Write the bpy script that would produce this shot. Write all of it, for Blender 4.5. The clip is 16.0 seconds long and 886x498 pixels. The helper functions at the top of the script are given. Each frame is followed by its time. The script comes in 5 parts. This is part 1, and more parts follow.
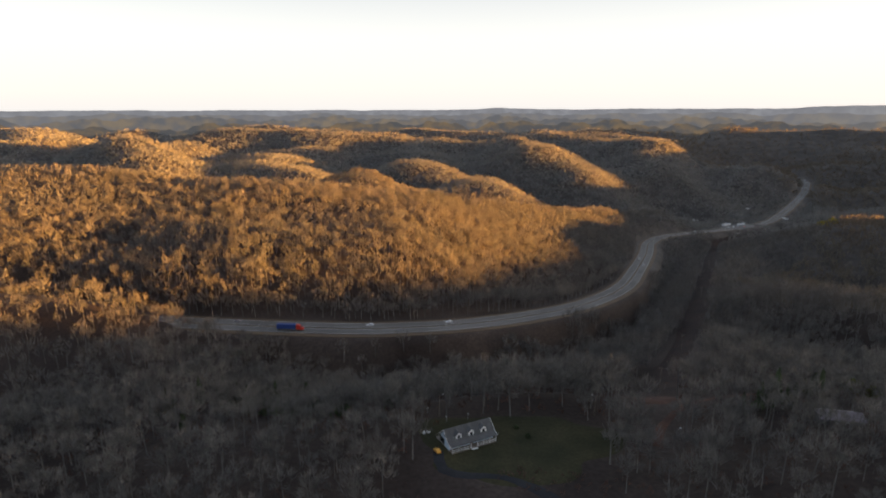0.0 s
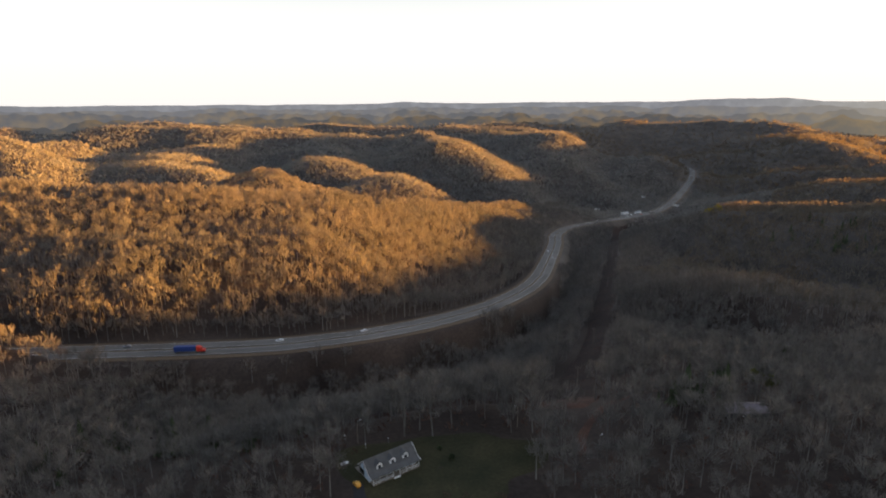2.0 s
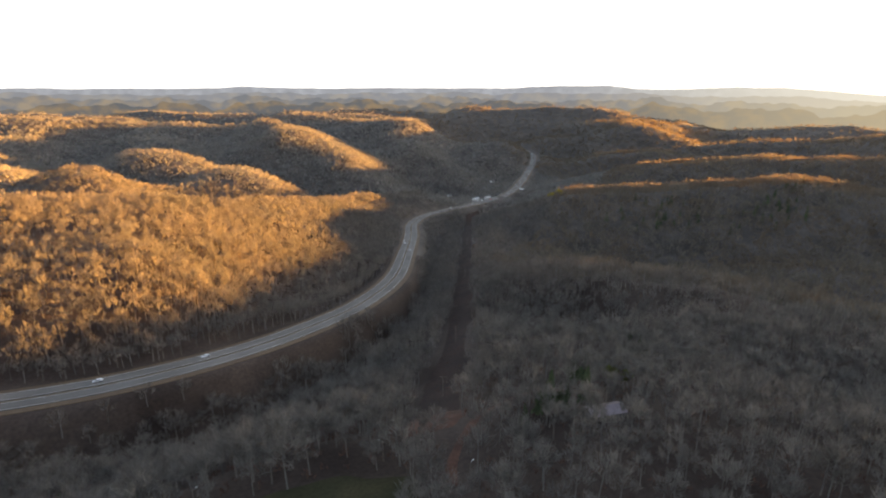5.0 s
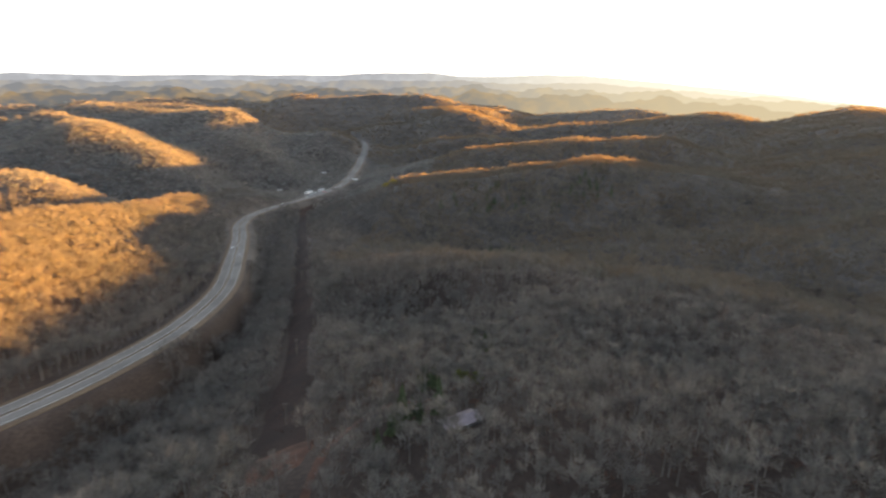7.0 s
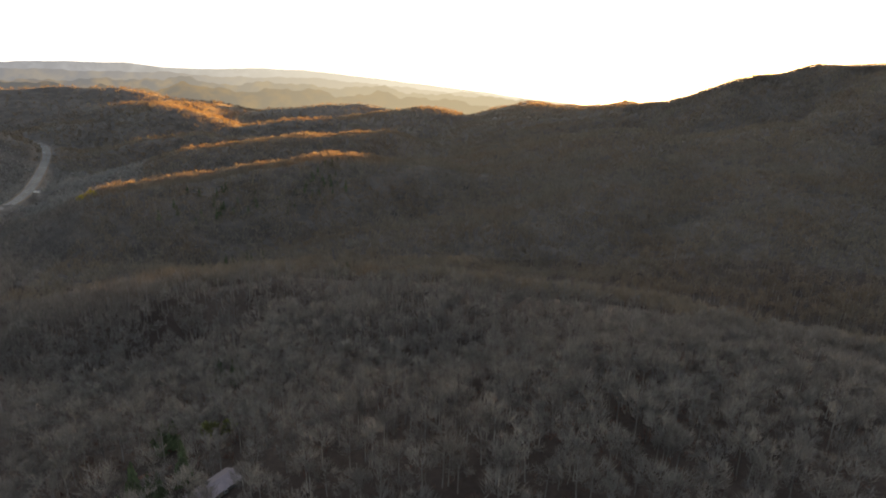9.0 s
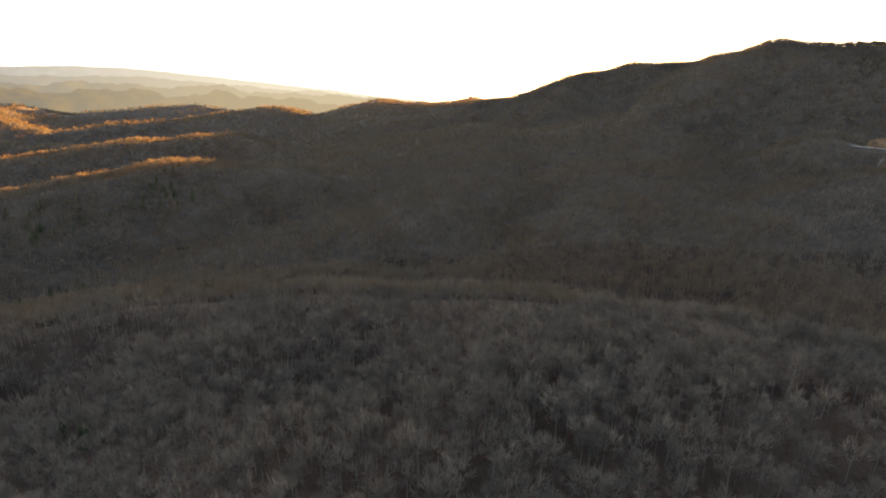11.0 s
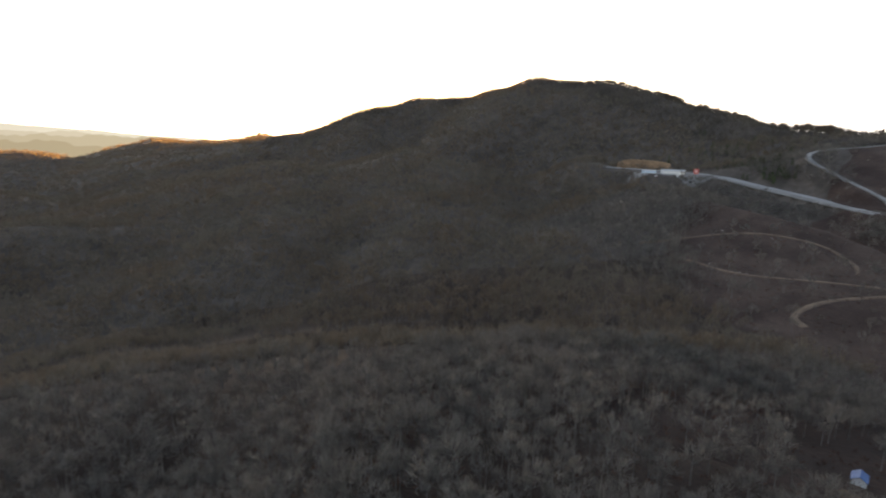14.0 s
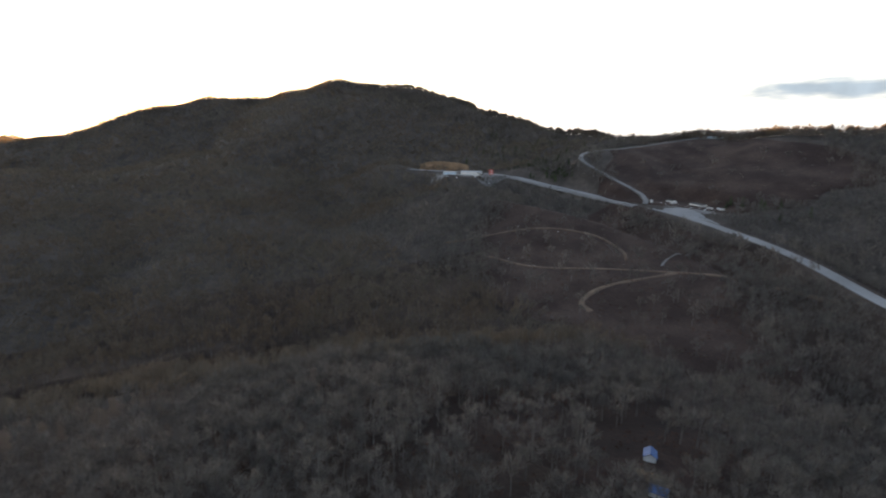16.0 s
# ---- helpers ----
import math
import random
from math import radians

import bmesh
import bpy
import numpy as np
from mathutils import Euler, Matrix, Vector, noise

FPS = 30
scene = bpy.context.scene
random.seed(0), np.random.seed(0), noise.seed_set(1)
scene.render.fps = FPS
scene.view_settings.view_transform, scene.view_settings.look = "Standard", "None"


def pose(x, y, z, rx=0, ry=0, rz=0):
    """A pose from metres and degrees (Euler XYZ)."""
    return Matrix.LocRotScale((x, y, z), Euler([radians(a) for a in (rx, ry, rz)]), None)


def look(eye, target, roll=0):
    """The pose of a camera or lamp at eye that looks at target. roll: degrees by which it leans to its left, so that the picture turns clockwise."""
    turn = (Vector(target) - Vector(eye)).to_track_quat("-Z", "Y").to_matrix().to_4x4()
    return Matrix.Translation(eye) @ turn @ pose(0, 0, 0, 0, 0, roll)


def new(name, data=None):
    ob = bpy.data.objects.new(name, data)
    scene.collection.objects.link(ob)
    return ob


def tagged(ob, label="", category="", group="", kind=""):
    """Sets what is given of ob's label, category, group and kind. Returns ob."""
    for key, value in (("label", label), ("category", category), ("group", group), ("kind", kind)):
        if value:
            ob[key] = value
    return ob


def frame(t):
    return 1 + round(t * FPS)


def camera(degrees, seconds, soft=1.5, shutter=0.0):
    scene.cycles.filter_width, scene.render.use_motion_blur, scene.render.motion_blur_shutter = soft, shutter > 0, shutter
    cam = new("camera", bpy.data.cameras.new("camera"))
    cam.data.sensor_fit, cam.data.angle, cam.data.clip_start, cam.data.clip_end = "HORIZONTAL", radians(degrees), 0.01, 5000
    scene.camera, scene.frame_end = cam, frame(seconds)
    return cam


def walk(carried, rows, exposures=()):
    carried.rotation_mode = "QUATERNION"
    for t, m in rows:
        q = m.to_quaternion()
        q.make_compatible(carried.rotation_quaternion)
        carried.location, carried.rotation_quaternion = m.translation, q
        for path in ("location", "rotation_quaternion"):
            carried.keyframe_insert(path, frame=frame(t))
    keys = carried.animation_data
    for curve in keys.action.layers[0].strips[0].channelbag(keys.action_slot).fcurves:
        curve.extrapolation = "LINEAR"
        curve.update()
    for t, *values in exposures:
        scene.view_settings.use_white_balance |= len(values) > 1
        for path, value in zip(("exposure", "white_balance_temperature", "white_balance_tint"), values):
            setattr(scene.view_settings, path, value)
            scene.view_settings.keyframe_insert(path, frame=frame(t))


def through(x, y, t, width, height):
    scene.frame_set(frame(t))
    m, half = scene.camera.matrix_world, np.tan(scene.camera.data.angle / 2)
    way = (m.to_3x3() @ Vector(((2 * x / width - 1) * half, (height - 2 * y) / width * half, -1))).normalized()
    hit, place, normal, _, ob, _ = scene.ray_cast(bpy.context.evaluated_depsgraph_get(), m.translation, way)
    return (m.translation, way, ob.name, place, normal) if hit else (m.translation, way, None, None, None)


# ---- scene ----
cam = camera(77.3, 16.0, soft=1.9, shutter=0.5)
PATH = [
    (0, (0.00, -0.00, 107.00), (0.00, 97.04, 82.85), -0.13),
    (0.5, (-0.02, 3.02, 107.65), (3.65, 99.98, 83.44), -0.12),
    (1, (0.11, 5.99, 108.59), (11.14, 102.37, 84.31), -0.06),
    (1.5, (0.44, 9.06, 109.73), (15.61, 104.64, 84.53), -0.28),
    (2, (0.93, 12.11, 110.95), (16.50, 107.60, 85.68), -0.40),
    (2.5, (1.58, 15.14, 112.04), (16.78, 110.68, 86.71), -0.36),
    (3, (2.31, 18.32, 112.95), (20.01, 113.34, 87.29), -0.43),
    (3.5, (3.43, 21.66, 113.75), (26.76, 115.32, 87.62), -0.41),
    (4, (4.89, 25.04, 114.51), (34.57, 116.77, 87.96), -0.28),
    (4.5, (6.66, 28.62, 115.29), (41.62, 118.30, 88.18), -0.07),
    (5, (8.74, 32.31, 116.08), (48.47, 119.78, 88.31), 0.01),
    (5.5, (11.09, 36.06, 116.86), (55.62, 120.96, 88.43), -0.01),
    (6, (13.67, 39.81, 117.64), (63.52, 121.49, 88.59), -0.09),
    (6.5, (16.45, 43.50, 118.37), (72.50, 120.87, 88.82), -0.17),
    (7, (19.37, 47.09, 118.96), (82.74, 118.46, 89.12), 0.15),
    (7.5, (22.49, 50.54, 119.45), (96.58, 110.64, 89.46), 0.77),
    (8, (25.89, 53.60, 119.76), (108.76, 100.91, 89.87), 1.48),
    (8.5, (29.30, 56.66, 120.07), (116.99, 94.29, 90.15), 1.64),
    (9, (32.93, 59.64, 120.22), (122.11, 93.42, 90.13), 1.57),
    (9.5, (36.49, 62.92, 120.18), (126.37, 94.34, 89.62), 1.00),
    (10, (39.76, 66.78, 120.00), (132.24, 89.33, 89.37), 1.56),
    (10.2, (40.94, 68.52, 119.92), (134.65, 85.70, 89.55), 1.38),
    (10.5, (42.59, 71.26, 119.81), (137.09, 83.67, 89.55), 1.47),
    (11, (45.18, 75.90, 119.62), (140.17, 85.18, 89.78), 1.36),
    (11.5, (47.77, 80.24, 119.44), (143.03, 88.97, 90.30), 1.08),
    (12, (50.54, 83.81, 119.29), (146.27, 90.54, 91.19), 0.80),
    (12.3, (52.38, 85.40, 119.23), (148.53, 88.51, 91.92), 0.71),
    (12.5, (53.71, 86.17, 119.24), (150.11, 85.70, 92.64), 0.48),
    (13, (57.41, 86.91, 119.49), (153.79, 78.45, 94.20), 0.60),
    (13.5, (61.52, 86.39, 119.76), (157.04, 69.56, 95.41), 0.79),
    (14, (66.01, 84.91, 119.89), (159.83, 59.56, 96.34), 0.63),
    (14.5, (70.55, 82.73, 119.93), (161.79, 49.06, 96.67), 0.78),
    (15, (74.82, 80.13, 119.93), (162.76, 38.43, 96.96), 0.90),
    (15.5, (78.77, 77.03, 119.92), (162.95, 28.08, 97.15), 1.01),
    (16, (82.50, 73.49, 119.98), (162.46, 17.84, 97.41), 1.36),
]
EXPOSURES = [(0, -0.25, 6550, 12), (2, -0.18, 6550, 12), (3, -0.1, 6550, 12), (4.2, 0.15, 6550, 11), (6.3, 0.8, 6700, 9), (7.5, 0.8, 6850, 9), (9, 0.4, 7100, 10), (12.5, 0.4, 7000, 10), (14.5, 0.2, 6650, 10), (16, 0.02, 6450, 10)]
walk(cam, [(t, look(eye, target, roll)) for t, eye, target, roll in PATH], EXPOSURES)

# ---- light ----
SUN_EL, SUN_AZ = 1.65, 95.5  # degrees; azimuth from +y towards +x
world = bpy.data.worlds.new("sky")
scene.world = world
world.use_nodes = True
wn = world.node_tree.nodes
sky = wn.new("ShaderNodeTexSky")
sky.sky_type, sky.sun_disc = "NISHITA", False
sky.sun_elevation, sky.sun_rotation = radians(4.0), radians(SUN_AZ)
sky.altitude, sky.air_density, sky.dust_density, sky.ozone_density = 300, 1.0, 2.0, 1.0
# bright, thinly veiled sky: a white veil round the horizon that thins to clear blue overhead
veil = wn.new("ShaderNodeMix")
veil.data_type, veil.blend_type, veil.clamp_result = "RGBA", "ADD", False
veil.inputs["Factor"].default_value = 1.0
place = wn.new("ShaderNodeTexCoord")
height = wn.new("ShaderNodeSeparateXYZ")
ramp = wn.new("ShaderNodeValToRGB")
ramp.color_ramp.elements[0].position, ramp.color_ramp.elements[0].color = 0.12, (10.8, 10.75, 10.5, 1)
ramp.color_ramp.elements[1].position, ramp.color_ramp.elements[1].color = 0.34, (4.1, 4.6, 5.4, 1)
high = ramp.color_ramp.elements.new(0.85)
high.color = (3.4, 4.3, 5.9, 1)
world.node_tree.links.new(place.outputs["Generated"], height.inputs[0])
world.node_tree.links.new(height.outputs["Z"], ramp.inputs["Fac"])
world.node_tree.links.new(ramp.outputs["Color"], veil.inputs["A"])
world.node_tree.links.new(sky.outputs[0], veil.inputs["B"])
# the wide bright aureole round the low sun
facing, power, aureole, total = wn.new("ShaderNodeVectorMath"), wn.new("ShaderNodeMath"), wn.new("ShaderNodeMix"), wn.new("ShaderNodeMix")
facing.operation, power.operation = "DOT_PRODUCT", "POWER"
facing.inputs[1].default_value = (math.sin(radians(SUN_AZ)), math.cos(radians(SUN_AZ)), 0.06)
power.inputs[1].default_value = 12.0
positive = wn.new("ShaderNodeMath")
positive.operation = "MAXIMUM"
positive.inputs[1].default_value = 0.0
aureole.data_type, total.data_type, total.blend_type = "RGBA", "RGBA", "ADD"
aureole.clamp_result = total.clamp_result = False
aureole.inputs["A"].default_value, aureole.inputs["B"].default_value = (0, 0, 0, 1), (28, 24, 18, 1)
total.inputs["Factor"].default_value = 1.0
world.node_tree.links.new(place.outputs["Generated"], facing.inputs[0])
world.node_tree.links.new(facing.outputs["Value"], positive.inputs[0])
world.node_tree.links.new(positive.outputs[0], power.inputs[0])
world.node_tree.links.new(power.outputs[0], aureole.inputs["Factor"])
world.node_tree.links.new(veil.outputs["Result"], total.inputs["A"])
world.node_tree.links.new(aureole.outputs["Result"], total.inputs["B"])
wn["Background"].inputs["Strength"].default_value = 0.1
world.node_tree.links.new(total.outputs["Result"], wn["Background"].inputs["Color"])
sun = new("sun", bpy.data.lights.new("sun", "SUN"))
sun.data.energy, sun.data.angle, sun.data.color = 43.0, radians(0.5), (1.0, 0.45, 0.08)
ca, sa, ce, se = math.cos(radians(SUN_AZ)), math.sin(radians(SUN_AZ)), math.cos(radians(SUN_EL)), math.sin(radians(SUN_EL))
sun.matrix_world = look((0, 0, 0), (-sa * ce, -ca * ce, -se))


# ---- materials ----
def material(name, base, rough=0.9, metal=0.0, spread=0.25, scale=0.5, fine=8.0, bump=0.0, second=None, island=0.0, spec=0.3, through=0.0):
    """Base colour broken up by coarse and fine noise at world size, with an optional second colour in patches."""
    m = bpy.data.materials.new(name)
    m.use_nodes = True
    n, l = m.node_tree.nodes, m.node_tree.links
    b = n["Principled BSDF"]
    b.inputs["Roughness"].default_value, b.inputs["Metallic"].default_value = rough, metal
    b.inputs["Specular IOR Level"].default_value = spec
    geo = n.new("ShaderNodeNewGeometry")
    coarse, grain = n.new("ShaderNodeTexNoise"), n.new("ShaderNodeTexNoise")
    coarse.inputs["Scale"].default_value, coarse.inputs["Detail"].default_value = scale, 4
    grain.inputs["Scale"].default_value, grain.inputs["Detail"].default_value = fine, 3
    for t in (coarse, grain):
        l.new(geo.outputs["Position"], t.inputs["Vector"])
    mix = n.new("ShaderNodeMix")
    mix.data_type = "RGBA"
    dark = tuple(c * (1 - spread) for c in base)
    mix.inputs["A"].default_value = (*dark, 1)
    mix.inputs["B"].default_value = (*(tuple(c * (1 + spread) for c in base) if second is None else second), 1)
    ramp = n.new("ShaderNodeMapRange")
    ramp.inputs["From Min"].default_value, ramp.inputs["From Max"].default_value = 0.36, 0.64
    l.new(coarse.outputs["Fac"], ramp.inputs["Value"])
    l.new(ramp.outputs["Result"], mix.inputs["Factor"])
    hsv = n.new("ShaderNodeHueSaturation")
    val = n.new("ShaderNodeMapRange")
    val.inputs["From Min"].default_value, val.inputs["From Max"].default_value = 0.25, 0.75
    val.inputs["To Min"].default_value, val.inputs["To Max"].default_value = 1 - spread, 1 + spread
    l.new(grain.outputs["Fac"], val.inputs["Value"])
    out = val.outputs["Result"]
    if island:
        r = n.new("ShaderNodeMapRange")
        r.inputs["To Min"].default_value, r.inputs["To Max"].default_value = 1 - island, 1 + island
        l.new(geo.outputs["Random Per Island"], r.inputs["Value"])
        mul = n.new("ShaderNodeMath")
        mul.operation = "MULTIPLY"
        l.new(out, mul.inputs[0])
        l.new(r.outputs["Result"], mul.inputs[1])
        out = mul.outputs[0]
    l.new(out, hsv.inputs["Value"])
    l.new(mix.outputs["Result"], hsv.inputs["Color"])
    l.new(hsv.outputs["Color"], b.inputs["Base Color"])
    if bump:
        bp = n.new("ShaderNodeBump")
        bp.inputs["Distance"].default_value, bp.inputs["Strength"].default_value = bump, 0.8
        l.new(grain.outputs["Fac"], bp.inputs["Height"])
        l.new(bp.outputs["Normal"], b.inputs["Normal"])
    if through:
        # thin twigs and leaves let part of the light pass on
        thin, both = n.new("ShaderNodeBsdfTranslucent"), n.new("ShaderNodeMixShader")
        both.inputs[0].default_value = through
        l.new(hsv.outputs["Color"], thin.inputs["Color"])
        l.new(b.outputs[0], both.inputs[1])
        l.new(thin.outputs[0], both.inputs[2])
        l.new(both.outputs[0], n["Material Output"].inputs["Surface"])
    return m


M_LITTER = material("leaf_litter", (0.04, 0.026, 0.02), scale=0.02, fine=0.6, spread=0.35, second=(0.058, 0.042, 0.033), bump=0.3)
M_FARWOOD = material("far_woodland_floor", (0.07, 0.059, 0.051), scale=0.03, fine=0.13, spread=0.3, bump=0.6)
M_PALEROAD = material("pale_worn_asphalt", (0.24, 0.243, 0.247), scale=0.03, fine=0.8, spread=0.15)
M_BARK = material("grey_bark", (0.165, 0.155, 0.145), scale=0.012, fine=0.25, spread=0.22, island=0.35)
M_TOPWOOD = material("mountain_top_wood", (0.13, 0.115, 0.098), scale=0.012, fine=0.2, spread=0.25, island=0.2, through=0.35)
M_SKYWOOD = material("ridge_top_wood", (0.15, 0.12, 0.095), scale=0.02, fine=0.3, spread=0.25, island=0.2, through=0.05)
# twigs whose warm brown paints in the glare of the low sun
M_GLARETWIG = material("glare_browned_twigs", (0.2, 0.178, 0.147), scale=0.012, fine=0.09, spread=0.16, second=(0.16, 0.125, 0.092), island=0.12, through=0.35)
M_TWIG = material("bare_twigs", (0.195, 0.185, 0.173), scale=0.012, fine=0.09, spread=0.3, second=(0.175, 0.154, 0.137), island=0.22, through=0.35)
# bare twigs again, made paler so that their colour carries the distance haze
M_HAZETWIG = material("haze_paled_twigs", (0.275, 0.27, 0.256), scale=0.012, fine=0.06, spread=0.22, second=(0.215, 0.2, 0.18), island=0.18, through=0.35)
M_PINE = material("pine_needles", (0.05, 0.066, 0.03), scale=0.05, fine=0.6, spread=0.3, island=0.3)
M_ASPHALT = material("worn_asphalt", (0.135, 0.126, 0.117), scale=0.03, fine=0.8, spread=0.18, bump=0.01)
M_DARKASPH = material("dark_asphalt", (0.024, 0.024, 0.026), scale=0.1, fine=2.0, spread=0.2)
M_VERGE = material("dead_grass", (0.17, 0.12, 0.075), scale=0.04, fine=0.7, spread=0.3, second=(0.1, 0.07, 0.045), bump=0.1)
M_LAWN = material("winter_lawn", (0.03, 0.032, 0.011), scale=0.06, fine=0.9, spread=0.3, second=(0.048, 0.041, 0.017), bump=0.05)
M_DIRT = material("red_dirt", (0.15, 0.108, 0.08), scale=0.06, fine=1.2, spread=0.3, second=(0.17, 0.125, 0.09), bump=0.1)
M_GRAVEL = material("pale_gravel", (0.19, 0.187, 0.185), scale=0.05, fine=1.5, spread=0.2, bump=0.05)
M_BRUSH = material("cut_brush", (0.046, 0.027, 0.022), scale=0.03, fine=0.5, spread=0.4, second=(0.062, 0.042, 0.034), bump=0.3)
M_DARKBRUSH = material("dark_red_brush", (0.026, 0.0155, 0.0125), scale=0.03, fine=0.5, spread=0.4, second=(0.038, 0.023, 0.018), bump=0.3)
M_UNDER = material("underbrush_twigs", (0.1, 0.056, 0.043), scale=0.03, fine=0.4, spread=0.3, island=0.3)
# reddish scrub, its colour lowered to paint in shade between the tall trees
M_SHADESCRUB = material("shade_darkened_scrub", (0.022, 0.0105, 0.0075), scale=0.05, fine=0.7, spread=0.4, second=(0.03, 0.015, 0.011), bump=0.3)
M_LINE = material("road_paint", (0.7, 0.7, 0.66), scale=0.2, fine=3, spread=0.12)


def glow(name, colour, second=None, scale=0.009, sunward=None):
    """A plain far surface that shines by itself, broken up by soft noise; sunward adds paler painted haze towards the
    sun.
    """
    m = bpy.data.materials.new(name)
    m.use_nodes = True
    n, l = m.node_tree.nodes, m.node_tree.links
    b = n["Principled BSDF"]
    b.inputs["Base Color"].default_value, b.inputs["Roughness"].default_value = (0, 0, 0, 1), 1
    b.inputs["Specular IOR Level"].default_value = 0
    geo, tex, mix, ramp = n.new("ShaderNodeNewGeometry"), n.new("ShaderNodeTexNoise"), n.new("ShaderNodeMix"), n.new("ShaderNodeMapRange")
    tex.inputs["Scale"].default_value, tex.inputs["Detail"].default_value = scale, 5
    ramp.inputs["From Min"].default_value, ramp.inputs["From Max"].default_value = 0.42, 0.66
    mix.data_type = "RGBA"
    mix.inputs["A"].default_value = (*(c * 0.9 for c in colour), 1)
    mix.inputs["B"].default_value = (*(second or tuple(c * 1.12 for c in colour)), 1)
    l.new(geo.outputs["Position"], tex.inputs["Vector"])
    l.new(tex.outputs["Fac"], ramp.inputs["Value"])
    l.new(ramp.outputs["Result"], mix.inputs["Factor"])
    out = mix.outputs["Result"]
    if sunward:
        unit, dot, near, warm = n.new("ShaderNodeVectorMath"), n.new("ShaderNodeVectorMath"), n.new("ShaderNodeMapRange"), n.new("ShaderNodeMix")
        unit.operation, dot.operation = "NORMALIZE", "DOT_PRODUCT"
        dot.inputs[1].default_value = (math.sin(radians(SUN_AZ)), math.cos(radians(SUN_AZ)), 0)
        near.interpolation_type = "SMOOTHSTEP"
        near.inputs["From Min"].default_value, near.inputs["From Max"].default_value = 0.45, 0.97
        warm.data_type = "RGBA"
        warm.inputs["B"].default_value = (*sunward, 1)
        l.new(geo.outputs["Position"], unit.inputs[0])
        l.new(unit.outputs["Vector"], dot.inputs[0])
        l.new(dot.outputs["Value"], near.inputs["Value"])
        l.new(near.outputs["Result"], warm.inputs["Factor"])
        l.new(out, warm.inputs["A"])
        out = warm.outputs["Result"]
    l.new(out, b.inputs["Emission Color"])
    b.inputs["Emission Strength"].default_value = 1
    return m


# ---- ground ----
def smooth(a, b, v):
    u = np.clip((v - a) / (b - a), 0, 1)
    return u * u * (3 - 2 * u)


def curve(points, step=6.0):
    """A Catmull-Rom line through the points, resampled about every step metres."""
    p = np.array(points, float)
    p = np.vstack([2 * p[0] - p[1], p, 2 * p[-1] - p[-2]])
    out = []
    for i in range(1, len(p) - 2):
        n = max(2, int(np.linalg.norm(p[i + 1] - p[i]) / step))
        t = np.linspace(0, 1, n, endpoint=False)[:, None]
        a, b, c, d = p[i - 1 : i + 3]
        out.append(0.5 * (2 * b + (c - a) * t + (2 * a - 5 * b + 4 * c - d) * t**2 + (3 * b - a - 3 * c + d) * t**3))
    return np.vstack(out + [p[-2:-1]])


def nearest(x, y, line):
    """Distance to a polyline, and the height of its nearest place."""
    best, z = np.full(x.shape, 1e9), np.zeros(x.shape)
    for a, b in zip(line[:-1], line[1:]):
        ab = b[:2] - a[:2]
        t = np.clip(((x - a[0]) * ab[0] + (y - a[1]) * ab[1]) / (ab @ ab + 1e-9), 0, 1)
        d = np.hypot(x - a[0] - t * ab[0], y - a[1] - t * ab[1])
        near = d < best
        best = np.where(near, d, best)
        z = np.where(near, a[2] + t * (b[2] - a[2]), z)
    return best, z


# Crest lines (x, y, height), how steeply their flanks fall, and how round the top is.
# the sunlit hill beyond the highway
SUNLIT_HILL = [
    ([(-990, 504, 65), (-422, 531, 44), (-214, 545, 28), (-83, 562, 17), (41, 611, 1), (160, 721, -26), (262, 858, -55), (322, 950, -72), (372, 1022, -90)], 0.34, 45),
    ([(-500, 440, 10), (-150, 425, 1), (0, 432, -3), (70, 480, -14), (130, 570, -28), (200, 700, -46)], 0.55, 30),
    ([(-500, 480, 24), (-150, 485, 11), (0, 500, 3), (90, 560, -12), (160, 650, -30)], 0.28, 50),
]
# the spur on the near side with lit tops, the lawn and the near woods
NEAR_SPURS = [
    ([(-480, 340, 20), (-300, 310, 10), (-244, 302, 5), (-180, 292, 1), (-150, 288, -3), (-126, 290, -12), (-106, 298, -27)], 0.5, 18),
    ([(-350, 100, -8), (-100, 150, -6), (20, 172, 0)], 0.4, 45),
    ([(20, 172, 0), (80, 150, 8), (117, 121, 14), (211, 0, 12), (180, -90, 2)], 0.28, 40),
]
NEAR_SPURS_BEYOND = [
    ([(200, 60, 8), (290, 80, -5), (290, 160, -8)], 0.3, 40),
    ([(250, 400, -38), (286, 344, -20), (328, 290, -21), (350, 240, -20), (342, 190, -14), (333, 150, -10), (332, 100, -9), (331, 45, -9), (318, 5, -6), (304, -31, -4), (298, -114, -10), (285, -170, -12)], 0.5, 22),
]
# the ridge with the lit rim, and those behind it
EAST_RIDGES = [
    ([(488, 752, -66), (510, 732, -47), (619, 696, -41), (704, 654, -39), (826, 582, -25), (904, 528, -33), (949, 432, -41), (1000, 310, -62)], 0.34, 30),
    ([(880, 1010, -85), (999, 977, -60), (1200, 900, -48), (1450, 780, -52)], 0.3, 40),
    ([(720, 180, -62), (900, 120, -40), (1300, 120, 5)], 0.28, 50),
]
EAST_RIDGES_BEYOND = [
    ([(640, -70, -48), (800, -120, -20), (1200, -180, 40)], 0.28, 50),
    ([(3200, 760, -14), (2300, 500, 0), (1900, 420, -12), (1500, 330, -45)], 0.28, 60),
    ([(2300, 500, 0), (2150, 320, 12), (1850, 110, 36)], 0.3, 60),
]
